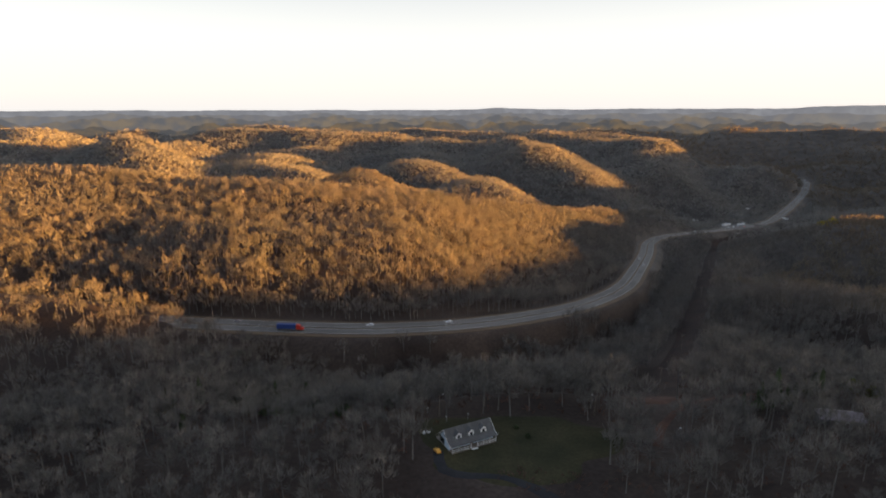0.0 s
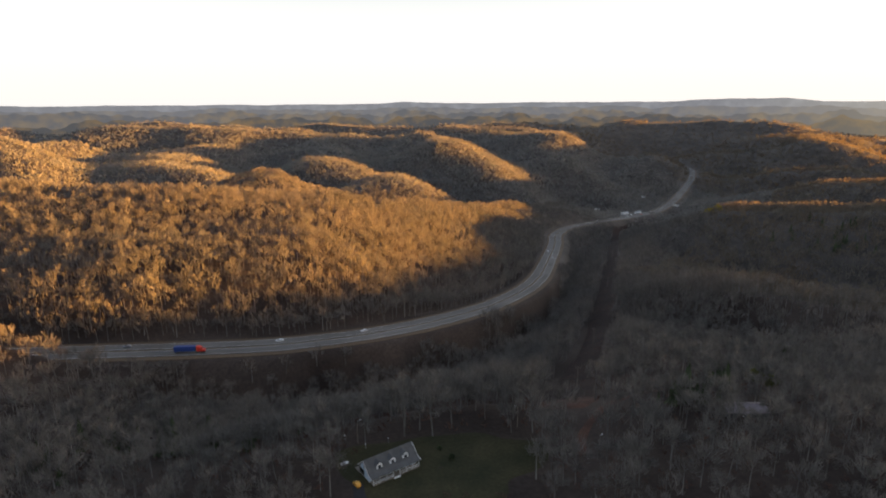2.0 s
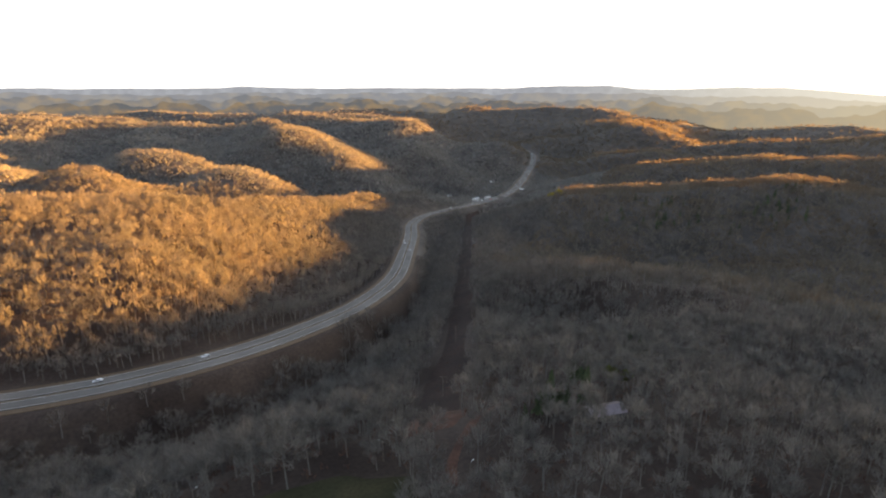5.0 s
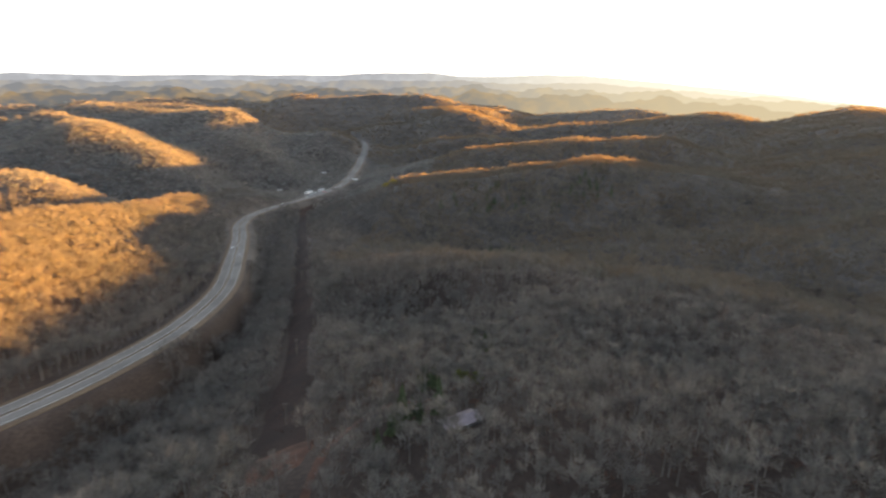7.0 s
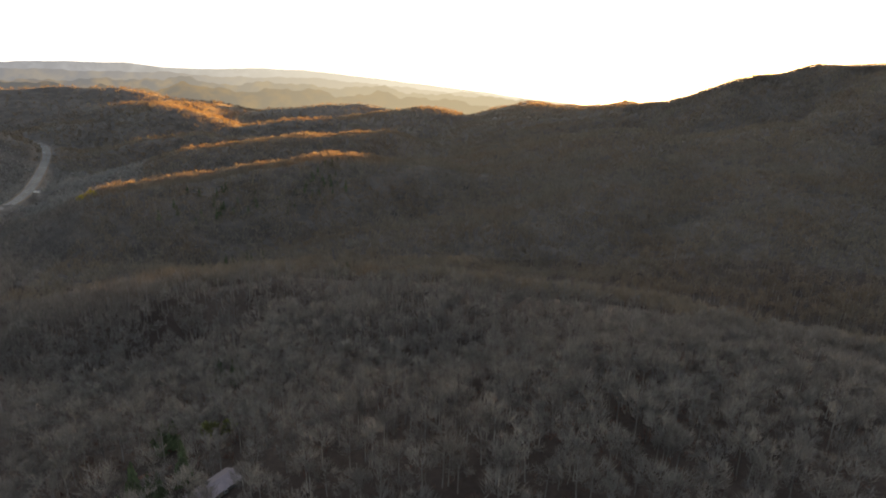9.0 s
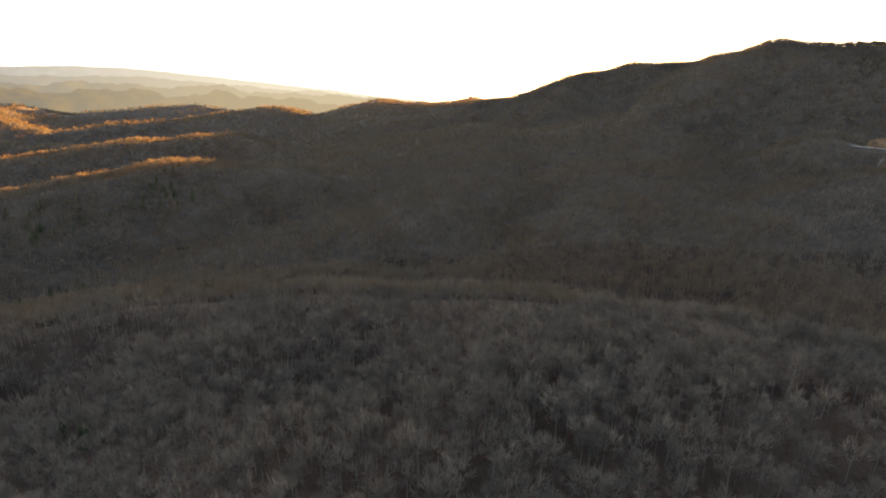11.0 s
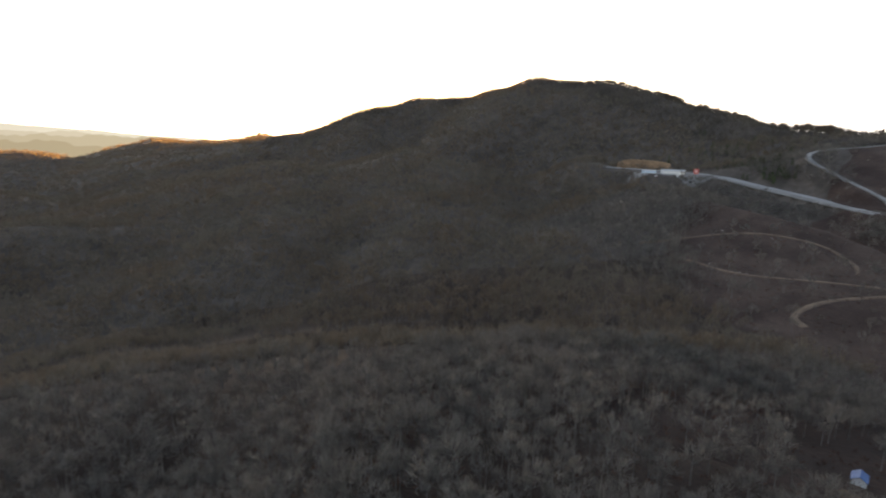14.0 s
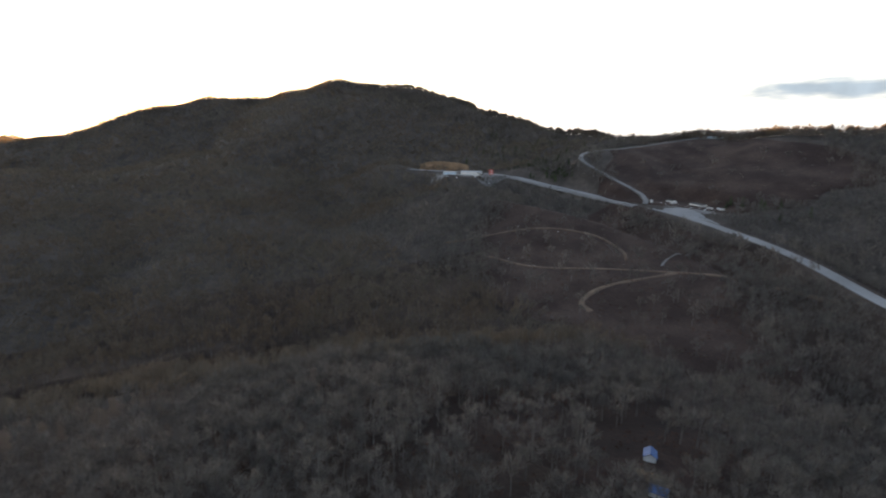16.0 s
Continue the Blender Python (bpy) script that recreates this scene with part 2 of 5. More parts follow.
# the mountain and its long shoulder
MOUNTAIN_RIDGE = [
    ([(3000, 250, 10), (2300, 160, 22), (1800, 60, 48), (1742, -110, 118), (1761, -295, 160), (1702, -425, 163), (1535, -577, 211), (1440, -640, 197), (1357, -702, 196), (1085, -746, 127), (879, -748, 96), (674, -848, 90), (495, -832, 110), (384, -880, 116), (0, -960, 130), (-500, -1000, 130)], 0.36, 16),
]
# the bench of the ridge road with its cleared slope
BENCH = [
    ([(960, -410, 40), (870, -439, 37), (774, -517, 36), (574, -541, 21), (410, -517, 15), (301, -468, 6), (214, -414, -4), (60, -300, -4)], 0.48, 10),
    ([(620, -420, -4), (500, -455, 0), (400, -435, -3), (300, -405, -7)], 0.16, 25),
    ([(674, -593, 66), (664, -706, 82), (607, -828, 100)], 0.3, 40),
]
# rows of hills behind
BACK_ROWS = [
    ([(-900, 1420, 26), (-620, 1364, 16), (-453, 1268, -12), (-330, 1240, -45)], 0.33, 40),
    ([(-280, 1060, -45), (-158, 1082, -30), (7, 1144, -32), (130, 1260, -70)], 0.34, 30),
    ([(-420, 1400, -60), (-360, 1346, -46), (-122, 1440, -27), (60, 1420, -60)], 0.3, 35),
    ([(-900, 2350, 30), (-414, 2262, 18), (-60, 2320, -20)], 0.3, 60),
    ([(-60, 1740, -70), (84, 1794, -29), (243, 2084, 3), (405, 1850, -55), (450, 1530, -88)], 0.34, 35),
]
BACK_ROWS_BEYOND = [
    ([(330, 2150, -50), (795, 1938, -55), (942, 1680, -56), (1010, 1560, -100)], 0.3, 40),
    ([(500, 2900, 5), (875, 2762, -27), (1500, 2500, -45)], 0.25, 60),
    ([(-700, 1500, -10), (-1095, 1551, 13), (-1709, 2343, 34)], 0.3, 60),
    ([(1250, 1300, -75), (1700, 1150, -50), (2300, 1000, -30)], 0.25, 60),
    ([(1350, 1900, -80), (1900, 1700, -60), (2600, 1500, -40)], 0.25, 60),
]
CRESTS = SUNLIT_HILL + NEAR_SPURS + NEAR_SPURS_BEYOND + EAST_RIDGES + EAST_RIDGES_BEYOND + MOUNTAIN_RIDGE + BENCH + BACK_ROWS + BACK_ROWS_BEYOND
ROAD = curve([(-520, 360, -16), (-330, 342, -20), (-175, 333, -24), (-66, 329, -27), (-22, 333, -28), (20, 350, -32), (65, 378, -37), (117, 428, -46), (173, 507, -57), (230, 628, -72), (285, 752, -86), (330, 862, -98), (402, 962, -109), (560, 1078, -123), (640, 1120, -125), (754, 1229, -127), (928, 1439, -122), (1067, 1624, -118), (1177, 1811, -114), (1190, 1990, -104)], 12)
RIDGE_ROAD = curve([(905, -425, 37), (774, -517, 36), (690, -535, 29), (574, -541, 21), (490, -540, 17), (410, -515, 14), (305, -470, 7), (214, -414, -4), (120, -340, -6)], 12)
HILL_ROAD = curve([(520, -548, 19), (540, -568, 28), (620, -580, 50), (674, -593, 67), (690, -640, 76), (664, -706, 83), (607, -828, 103)], 12)
CUT = curve([(86, 212, 0), (110, 255, 0), (155, 333, 0), (250, 510, 0), (461, 915, 0), (560, 1075, 0)], 30)

CREEK = np.array([(-70, 288, -52), (0, 294, -56), (80, 335, -64), (150, 430, -78), (240, 580, -94), (335, 760, -116), (440, 915, -134), (570, 1035, -146), (720, 1150, -146)], float)
GLEN = np.array([(370, 420, -84), (440, 310, -84), (475, 220, -88), (485, 120, -88), (478, 30, -86), (462, -50, -74), (440, -130, -50)], float)
GULLY = np.array([(830, -405, 4), (700, -462, -2), (600, -475, -10), (500, -478, -8), (400, -452, -12), (300, -405, -16)], float)
DRIVE = curve([(-1.5, 158, 0), (0, 149, 0), (8, 146, 0), (18, 145, 0), (30, 137, 0), (38, 122, 0), (34, 100, 0)], 4)
TRACK = curve([(70, 160, 0), (76, 172, 0), (95, 191, 0), (115, 201, 0), (128, 200, 0), (139, 189, 0)], 4)


def right_of(x, y, line):
    """Whether places lie to the right of a line, looking along it."""
    best, out = np.full(x.shape, 1e9), np.zeros(x.shape, bool)
    for a, b in zip(line[:-1:2], line[2::2]):
        d = np.hypot(x - (a[0] + b[0]) / 2, y - (a[1] + b[1]) / 2)
        near = d < best
        best = np.where(near, d, best)
        out = np.where(near, (b[0] - a[0]) * (y - a[1]) - (b[1] - a[1]) * (x - a[0]) < 0, out)
    return out


hill_rng = np.random.default_rng(12)
HILLS = [(hill_rng.uniform(0, 6.28), hill_rng.uniform(0.0045, 0.0125), hill_rng.uniform(0, 6.28)) for _ in range(6)]


def ground(x, y):
    """Height of the land."""
    x, y = np.asarray(x, float), np.asarray(y, float)
    r = np.hypot(x, y)
    floor = -56 - 72 * smooth(300, 850, y) - 26 * smooth(380, 500, x) * (1 - smooth(700, 1500, x)) * smooth(-200, 100, y)
    floor = floor + 22 * (1 - smooth(0, 260, np.hypot(x - 350, y + 250))) + 30 * smooth(1800, 4200, r)
    # far rows of knobbly hills that rise slowly towards the horizon
    roll = 0
    for a, f, p in HILLS:
        u, v = x * math.cos(a) + y * math.sin(a), y * math.cos(a) - x * math.sin(a)
        roll = roll + 1 - np.sqrt(np.sin(0.5 * f * u + p + 0.9 * np.sin(0.6 * f * v + 2 * p)) ** 2 + 0.02)
    roll = smooth(0.15, 0.75, roll / len(HILLS))
    far = smooth(1050, 1700, r)
    open_valley = smooth(60, 420, nearest(x, y, ROAD)[0])
    rise = np.maximum(-88 + 0.03 * (r - 1000) + 78 * roll - floor, 0)
    east = smooth(38, 60, np.degrees(np.arctan2(x, y))) * (y > -200)
    floor = floor + far * open_valley * rise * (1 - east) * smooth(-500, -100, y)
    k = 5.0
    h = floor
    for points, slope, top in CRESTS:
        d, z = nearest(x, y, np.array(points, float))
        hill = z - slope * (np.sqrt(d * d + top * top) - top)
        h = k * np.logaddexp(h / k, hill / k)
    # small folds and gullies
    h = h + (3.0 + 2 * far) * np.sin(x * 0.021 + 2.1 * np.sin(y * 0.013)) * np.sin(y * 0.024 + 1.7 * np.sin(x * 0.011)) * smooth(30, 300, r)
    h = h + 6 * smooth(900, 1300, r) - 70 * smooth(2900, 3500, r)
    # spurs that run north to south down the hills behind the sunlit one
    band = smooth(820, 1050, y - 0.1 * x) * (1 - smooth(1900, 2400, r)) * smooth(40, 250, nearest(x, y, ROAD)[0])
    h = h + 24 * band * (np.sin(0.0165 * (x + 0.3 * y) + 1.4 * np.sin(0.0052 * y)) - 0.45)
    for channel, bank in ((CREEK, 0.42), (GLEN, 0.75), (GULLY, 0.42)):
        d, z = nearest(x, y, channel)
        h = np.minimum(h, z + bank * d) * 0.8 + 0.2 * np.minimum(h, z + 4 + bank * d)
    for line, half, blend in ((ROAD, 17, 30), (RIDGE_ROAD, 11, 26), (HILL_ROAD, 6, 22)):
        d, z = nearest(x, y, line)
        h = h + (z - h) * (1 - smooth(half, blend, d))
    for cx, cy, rx, ry, z in ((30, 168, 1.6, 1, 0), (822, -456, 1.5, 0.8, 36), (480, -580, 1.5, 0.7, 21), (602, 1112, 1.5, 0.9, -123.5)):
        d = np.hypot((x - cx) / rx, (y - cy) / ry)
        inner, outer = (24, 60) if z == 0 else (30, 55)
        h = h + (z - h) * (1 - smooth(inner, outer, d))
    return h


def mesh_from(name, verts, faces, mat, smooth_shade=True):
    verts, faces = np.ascontiguousarray(verts, np.float32), np.ascontiguousarray(faces, np.int32)
    me = bpy.data.meshes.new(name)
    me.vertices.add(len(verts))
    me.vertices.foreach_set("co", verts.ravel())
    me.loops.add(faces.size)
    me.loops.foreach_set("vertex_index", faces.ravel())
    me.polygons.add(len(faces))
    me.polygons.foreach_set("loop_start", np.arange(0, faces.size, faces.shape[1], dtype=np.int32))
    me.polygons.foreach_set("use_smooth", np.full(len(faces), smooth_shade))
    me.update(calc_edges=True)
    me.materials.append(mat)
    return me


def grid_faces(n, m, close=False):
    i, j = np.meshgrid(np.arange(n if close else n - 1), np.arange(m - 1), indexing="ij")
    a, b = i * m + j, ((i + 1) % n) * m + j
    return np.stack([a, a + 1, b + 1, b], -1).reshape(-1, 4)


CX, CY = 40.0, 40.0
angles = np.radians(np.concatenate([np.arange(-52, 176, 0.42), np.arange(176, 308, 4.0)]))
radii = np.concatenate([np.linspace(0.02, 110, 13), np.arange(116, 720, 6.0), 720 * 1.0185 ** np.arange(0, 106)])
radii = radii[radii < 4880]
aa, rr = np.meshgrid(angles, radii, indexing="ij")
gx, gy = CX + rr * np.sin(aa), CY + rr * np.cos(aa)
gz = ground(gx, gy)
land = new("ground", mesh_from("ground", np.stack([gx, gy, gz], -1).reshape(-1, 3), grid_faces(len(angles), len(radii), True), M_LITTER))
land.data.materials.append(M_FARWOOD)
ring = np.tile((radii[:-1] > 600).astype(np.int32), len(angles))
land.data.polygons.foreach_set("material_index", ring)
tagged(land, "wooded hill country floor of brown leaf litter", "ground", kind="structure")


# far mountain backdrop closing the land against the sky, haze painted into its glow
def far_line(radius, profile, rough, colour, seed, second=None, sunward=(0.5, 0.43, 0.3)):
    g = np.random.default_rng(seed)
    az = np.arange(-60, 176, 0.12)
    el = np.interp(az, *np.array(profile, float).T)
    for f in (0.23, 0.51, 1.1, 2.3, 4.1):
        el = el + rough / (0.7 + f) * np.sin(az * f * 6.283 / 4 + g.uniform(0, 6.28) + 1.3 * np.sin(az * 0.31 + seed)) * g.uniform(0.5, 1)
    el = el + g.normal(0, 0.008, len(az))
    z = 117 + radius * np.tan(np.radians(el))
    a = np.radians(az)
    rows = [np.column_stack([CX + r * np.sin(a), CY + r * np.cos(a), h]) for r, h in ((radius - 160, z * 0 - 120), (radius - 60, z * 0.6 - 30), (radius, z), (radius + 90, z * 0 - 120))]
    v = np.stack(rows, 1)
    ob = new("backdrop", mesh_from("backdrop", v.reshape(-1, 3), grid_faces(len(az), 4), glow("far_mountain_haze", colour, second, 0.011, sunward)))
    tagged(ob, "wooded mountain line on the horizon with pale blue-grey haze painted in", "mountains", kind="structure")


# second colours paint sunlit tops, sunward colours the hazy glare near the sun
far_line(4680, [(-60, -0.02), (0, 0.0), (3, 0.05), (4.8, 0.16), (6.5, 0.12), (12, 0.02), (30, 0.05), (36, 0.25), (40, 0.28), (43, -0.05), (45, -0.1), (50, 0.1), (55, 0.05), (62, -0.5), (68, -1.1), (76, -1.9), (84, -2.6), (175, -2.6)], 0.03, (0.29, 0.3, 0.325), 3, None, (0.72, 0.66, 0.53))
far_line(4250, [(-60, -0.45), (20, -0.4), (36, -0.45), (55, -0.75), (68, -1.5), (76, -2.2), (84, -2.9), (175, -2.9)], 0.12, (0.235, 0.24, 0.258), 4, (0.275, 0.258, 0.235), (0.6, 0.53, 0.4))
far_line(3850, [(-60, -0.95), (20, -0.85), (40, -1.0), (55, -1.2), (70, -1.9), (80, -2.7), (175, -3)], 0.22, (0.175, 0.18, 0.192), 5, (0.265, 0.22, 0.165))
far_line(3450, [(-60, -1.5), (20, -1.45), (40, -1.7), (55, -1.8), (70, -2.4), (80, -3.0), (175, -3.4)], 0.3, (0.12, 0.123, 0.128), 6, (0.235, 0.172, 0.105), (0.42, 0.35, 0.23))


# ---- roads ----
def sides(line):
    t = np.gradient(line[:, :2], axis=0)
    t /= np.linalg.norm(t, axis=1, keepdims=True)
    return np.stack([t[:, 1], -t[:, 0]], -1)


def strip(name, line, a, b, lift, mat, drape=False, cross=2, thick=0.12):
    """A band along a line, from a to b metres to its right, with a small thickness."""
    n = sides(line)
    offs = np.linspace(a, b, cross)
    v = []
    for o in offs:
        q = line[:, :2] + n * o
        z = ground(q[:, 0], q[:, 1]) if drape else line[:, 2]
        v.append(np.column_stack([q, z + lift]))
    top = np.stack(v, 1)
    first, last = top[:, :1].copy(), top[:, -1:].copy()
    first[..., 2] -= thick
    last[..., 2] -= thick
    full = np.concatenate([first, top, last], 1)
    return mesh_from(name, full.reshape(-1, 3), grid_faces(len(line), cross + 2), mat, False)


def structure(name, mesh, label, category):
    return tagged(new(name, mesh), label, category, kind="structure")


structure("verge", strip("verge", ROAD, -12, 13.5, 0.25, M_VERGE, cross=5, thick=2.0), "brown dead-grass verge and median along the highway", "verge")
for o in (-4.5, 5.3):
    structure("road", strip("road", ROAD, o - 3.9, o + 3.9, 0.55, M_ASPHALT, thick=0.4), "worn grey two-lane carriageway of a divided highway", "road")
    for q, w, m in ((-3.4, 0.07, M_LINE), (3.4, 0.07, M_LINE)):
        structure("trim", strip("trim", ROAD, o + q - w, o + q + w, 0.565, m, thick=0.004), "painted white edge line on the highway", "road marking")
structure("road", strip("road", RIDGE_ROAD, -7.5, 6.5, 0.4, M_PALEROAD, thick=0.4), "pale grey ridge-top road in shade", "road")
structure("verge", strip("verge", RIDGE_ROAD[(RIDGE_ROAD[:, 0] < 765) & (RIDGE_ROAD[:, 0] > 520)], 6.5, 15, 0.3, M_GRAVEL, drape=True, cross=6, thick=0.6), "pale gravel bank along the ridge road", "verge")
structure("road", strip("road", HILL_ROAD, -3.5, 3.5, 1.9, M_GRAVEL, thick=1.9), "narrow pale lane climbing the hillside", "road")


# ---- woods ----
def land_at(x, y):
    """Height of the built ground sheet, read from its rings."""
    x, y = np.asarray(x, float), np.asarray(y, float)
    a = np.degrees(np.arctan2(x - CX, y - CY))
    deg = np.degrees(angles)
    a = np.where(a < deg[0], a + 360, a)
    i = np.interp(a, np.append(deg, deg[0] + 360), np.arange(len(deg) + 1))
    j = np.interp(np.hypot(x - CX, y - CY), radii, np.arange(len(radii)))
    i0, j0 = np.floor(i).astype(int), np.minimum(np.floor(j).astype(int), len(radii) - 2)
    u, v = i - i0, j - j0
    i0, i1 = i0 % len(deg), (i0 + 1) % len(deg)
    return (gz[i0, j0] * (1 - v) + gz[i0, j0 + 1] * v) * (1 - u) + (gz[i1, j0] * (1 - v) + gz[i1, j0 + 1] * v) * u


def bare(x, y):
    """Where no wood grows: roads, the power line's cut, lawns, lots and the cleared slope."""
    out = nearest(x, y, ROAD)[0] < np.where(right_of(x, y, ROAD), 23, 14.5) + 3 * np.sin(x * 0.05)
    out |= nearest(x, y, RIDGE_ROAD)[0] < np.where(x > 440, 25, 20)
    out |= nearest(x, y, HILL_ROAD)[0] < np.where(y < -600, 10, 6)
    out |= (np.hypot((x - 520) / 168, (y + 690) / 122) < 1 + 0.06 * np.sin(x * 0.09)) & (random_field(x, y) < 0.97)
    out |= nearest(x, y, CUT)[0] < np.where(y < 400, 12, 9)
    out |= (np.hypot((x - 24) / 1.9, y - 162) < 18.5 + 1.5 * np.sin(x * 0.2)) | (np.hypot((x - 17) / 34, (y - 140) / 22) < 1)
    out |= np.hypot((x - 78) / 1.1, (y - 196) / 1.3) < 11
    out |= (np.hypot((x - 214) / 40, (y + 95 - 0.4 * (x - 214)) / 64) < 1 + 0.12 * np.sin(y * 0.11)) & (random_field(x, y) < 0.55)
    out |= nearest(x, y, DRIVE)[0] < 4
    out |= nearest(x, y, TRACK)[0] < 6
    out |= np.hypot((x - 602) / 1.5, y - 1112) < 34
    for hx, hy in ((626, 1350), (762, 1212), (797, 1427)):
        out |= np.hypot(x - hx, (y - hy + 14) / 2) < 13
    out |= np.hypot((x - 822) / 1.9, y + 456) < 32
    out |= np.hypot((x - 480) / 1.6, (y + 572) / 0.6) < 38
    u, v = (x - 440) / 190, (y + 355 + 0.5 * (x - 440)) / 112
    out |= (np.hypot(u, v) < 1 + 0.1 * np.sin(x * 0.06)) & (random_field(x, y) < 0.9)
    out |= np.hypot((x - 127) / 1.8, y - 160) < 3.4
    out |= np.hypot((x - 182), (y + 88) / 1.3) < 15
    return out


def random_field(x, y):
    return np.abs(np.modf(np.sin(x * 12.9898 + y * 78.233) * 43758.5453)[0])


rng = np.random.default_rng(7)


def stick(a, b, ra, rb, n=3):
    """A tapered stick as corner rows and triangles."""
    a, b = np.array(a, float), np.array(b, float)
    w = b - a
    w /= np.linalg.norm(w) + 1e-9
    u = np.cross(w, (0.3, 0.9, 0.2))
    u /= np.linalg.norm(u)
    s = np.cross(w, u)
    k = np.arange(n) * 2 * np.pi / n
    ring = np.cos(k)[:, None] * u + np.sin(k)[:, None] * s
    v = np.vstack([a + ra * ring, b + rb * ring])
    f = []
    for i in range(n):
        j = (i + 1) % n
        f += [(i, j, n + j), (i, n + j, n + i)]
    return v, np.array(f)


def joined(pieces):
    v, f, k = [], [], 0
    for a, b in pieces:
        v.append(a)
        f.append(b + k)
        k += len(a)
    return np.vstack(v), np.vstack(f)


def bare_tree(seed, limbs, twigs, width, long=(0.1, 0.2), spread=0.25, sides_n=4, boughs=99, up=0.7):
    """A leafless broadleaf tree 1 unit high: trunk with steep limbs, each ending in a rounded clump of fanned twigs."""
    g = np.random.default_rng(seed)
    lean = g.normal(0, 0.03, 2)
    top = np.array([lean[0], lean[1], 0.8])
    wood = [stick((0, 0, -0.05), top * 0.5, 0.013, 0.009, sides_n), stick(top * 0.5, top, 0.009, 0.002, 3)] if boughs else [stick((0, 0, -0.05), top, 0.013, 0.004, 3)]
    fine = []
    core = np.array([lean[0] * 0.8, lean[1] * 0.8, 0.62])
    for i in range(limbs):
        az = i * 2.4 + g.normal(0, 0.3)
        u = (i + 0.5) / limbs
        c = 1.0 - 1.45 * u
        r = math.sqrt(max(0.0, 1 - c * c))
        n = np.array([math.cos(az) * r, math.sin(az) * r, c])
        hub = core + n * np.array([spread, spread, 0.27]) * g.uniform(0.5, 0.85)
        if i < boughs:
            foot = top * min(0.95, max(0.35, (hub[2] - 0.16) / 0.85))
            wood.append(stick(foot, hub, 0.005, 0.0015, 3))
        size = spread * g.uniform(0.34, 0.6)
        for _ in range(twigs):
            k = g.normal(0, 1, 3)
            k /= np.linalg.norm(k)
            k[2] = abs(k[2]) * 0.9 - 0.2
            e = hub + k * size * g.uniform(0.7, 1.15) + n * 0.04
            d = k + 0.5 * n + np.array([0, 0, up]) + g.normal(0, 0.35, 3)
            w = e - d / np.linalg.norm(d) * g.uniform(*long)
            side = np.cross(d, g.normal(0, 1, 3))
            side *= width * g.uniform(0.6, 1.3) / (np.linalg.norm(side) + 1e-9)
            fine.append((np.array([w - side, w + side, e]), np.array([(0, 1, 2)])))
    return joined(wood), joined(fine)


# how far the ground rises clear of the nearer hills, for one who looks out from over the middle of the woods
rise = (gz + 14 - 122) / rr
clear = rise - np.maximum.accumulate(rise, axis=1)


def faces_out(x, y):
    """Whether a slope faces the middle of the woods; the backs of the hills are planted thinner."""
    i = np.clip(np.round(np.interp(np.degrees(np.arctan2(x - CX, y - CY)), np.degrees(angles), np.arange(len(angles)))).astype(int), 0, len(angles) - 1)
    j = np.clip(np.round(np.interp(np.hypot(x - CX, y - CY), radii, np.arange(len(radii)))).astype(int), 0, len(radii) - 1)
    return clear[i, j] > -0.016


def scatter(spacing, r0, r1, keep=1.0):
    n = int(2 * r1 / spacing) + 2
    i, j = np.meshgrid(np.arange(n), np.arange(n))
    x = CX - r1 + (i + rng.uniform(0, 1, i.shape)) * spacing
    y = CY - r1 + (j + rng.uniform(0, 1, i.shape)) * spacing
    x, y = x.ravel(), y.ravel()
    r, a = np.hypot(x - CX, y - CY), np.degrees(np.arctan2(x - CX, y - CY))
    r = r + np.minimum(45, 0.1 * r) * np.sin(x * 0.043 + 1.2 * np.sin(y * 0.021)) * np.sin(y * 0.037 + np.sin(x * 0.017))
    ok = (r > r0) & (r < r1) & (((a > -50) & (a < 170)) | (r < 110) | ((a < -40) & (a > -75) & (r < 600)))
    x, y = x[ok], y[ok]
    ok = ~bare(x, y) & (rng.uniform(0, 1, len(x)) < np.where(faces_out(x, y) | (r0 < 250), keep, 0.18 * keep))
    return x[ok], y[ok]


def wood_of(name, templates, x, y, height, mat, label, sink=0.0):
    """Many trees joined into one sheet of woodland."""
    z, pick = land_at(x, y) - sink * height, rng.integers(0, len(templates), len(x))
    turn = rng.uniform(0, 6.283, len(x))
    vs, fs, k = [], [], 0
    for t, (v, f) in enumerate(templates):
        m = np.where(pick == t)[0]
        c, s, h = np.cos(turn[m])[:, None], np.sin(turn[m])[:, None], height[m][:, None]
        w = h * rng.uniform(0.8, 1.25, len(m))[:, None]
        vv = np.stack([x[m][:, None] + w * (v[:, 0] * c - v[:, 1] * s), y[m][:, None] + w * (v[:, 0] * s + v[:, 1] * c), z[m][:, None] + h * v[:, 2]], -1)
        vs.append(vv.reshape(-1, 3))
        fs.append((f[None] + (np.arange(len(m)) * len(v))[:, None, None] + k).reshape(-1, 3))
        k += len(m) * len(v)
    ob = new(name, mesh_from(name, np.vstack(vs), np.vstack(fs), mat, False))
    return tagged(ob, label, "woods", kind="stuff")


def tall(x, y, lo=14, hi=22):
    n = 0.5 + 0.25 * (np.sin(x * 0.031 + 1.3 * np.sin(y * 0.017)) + np.sin(y * 0.037 + 1.1 * np.sin(x * 0.023)))
    return (lo + (hi - lo) * (0.65 * n + 0.35 * rng.uniform(0, 1, len(x)))) * rng.uniform(0.72, 1.12, len(x))


NEAR = [bare_tree(s, 9, 26, 0.0062, (0.1, 0.2), 0.27, 3, 6, up=0.9) for s in range(6)]
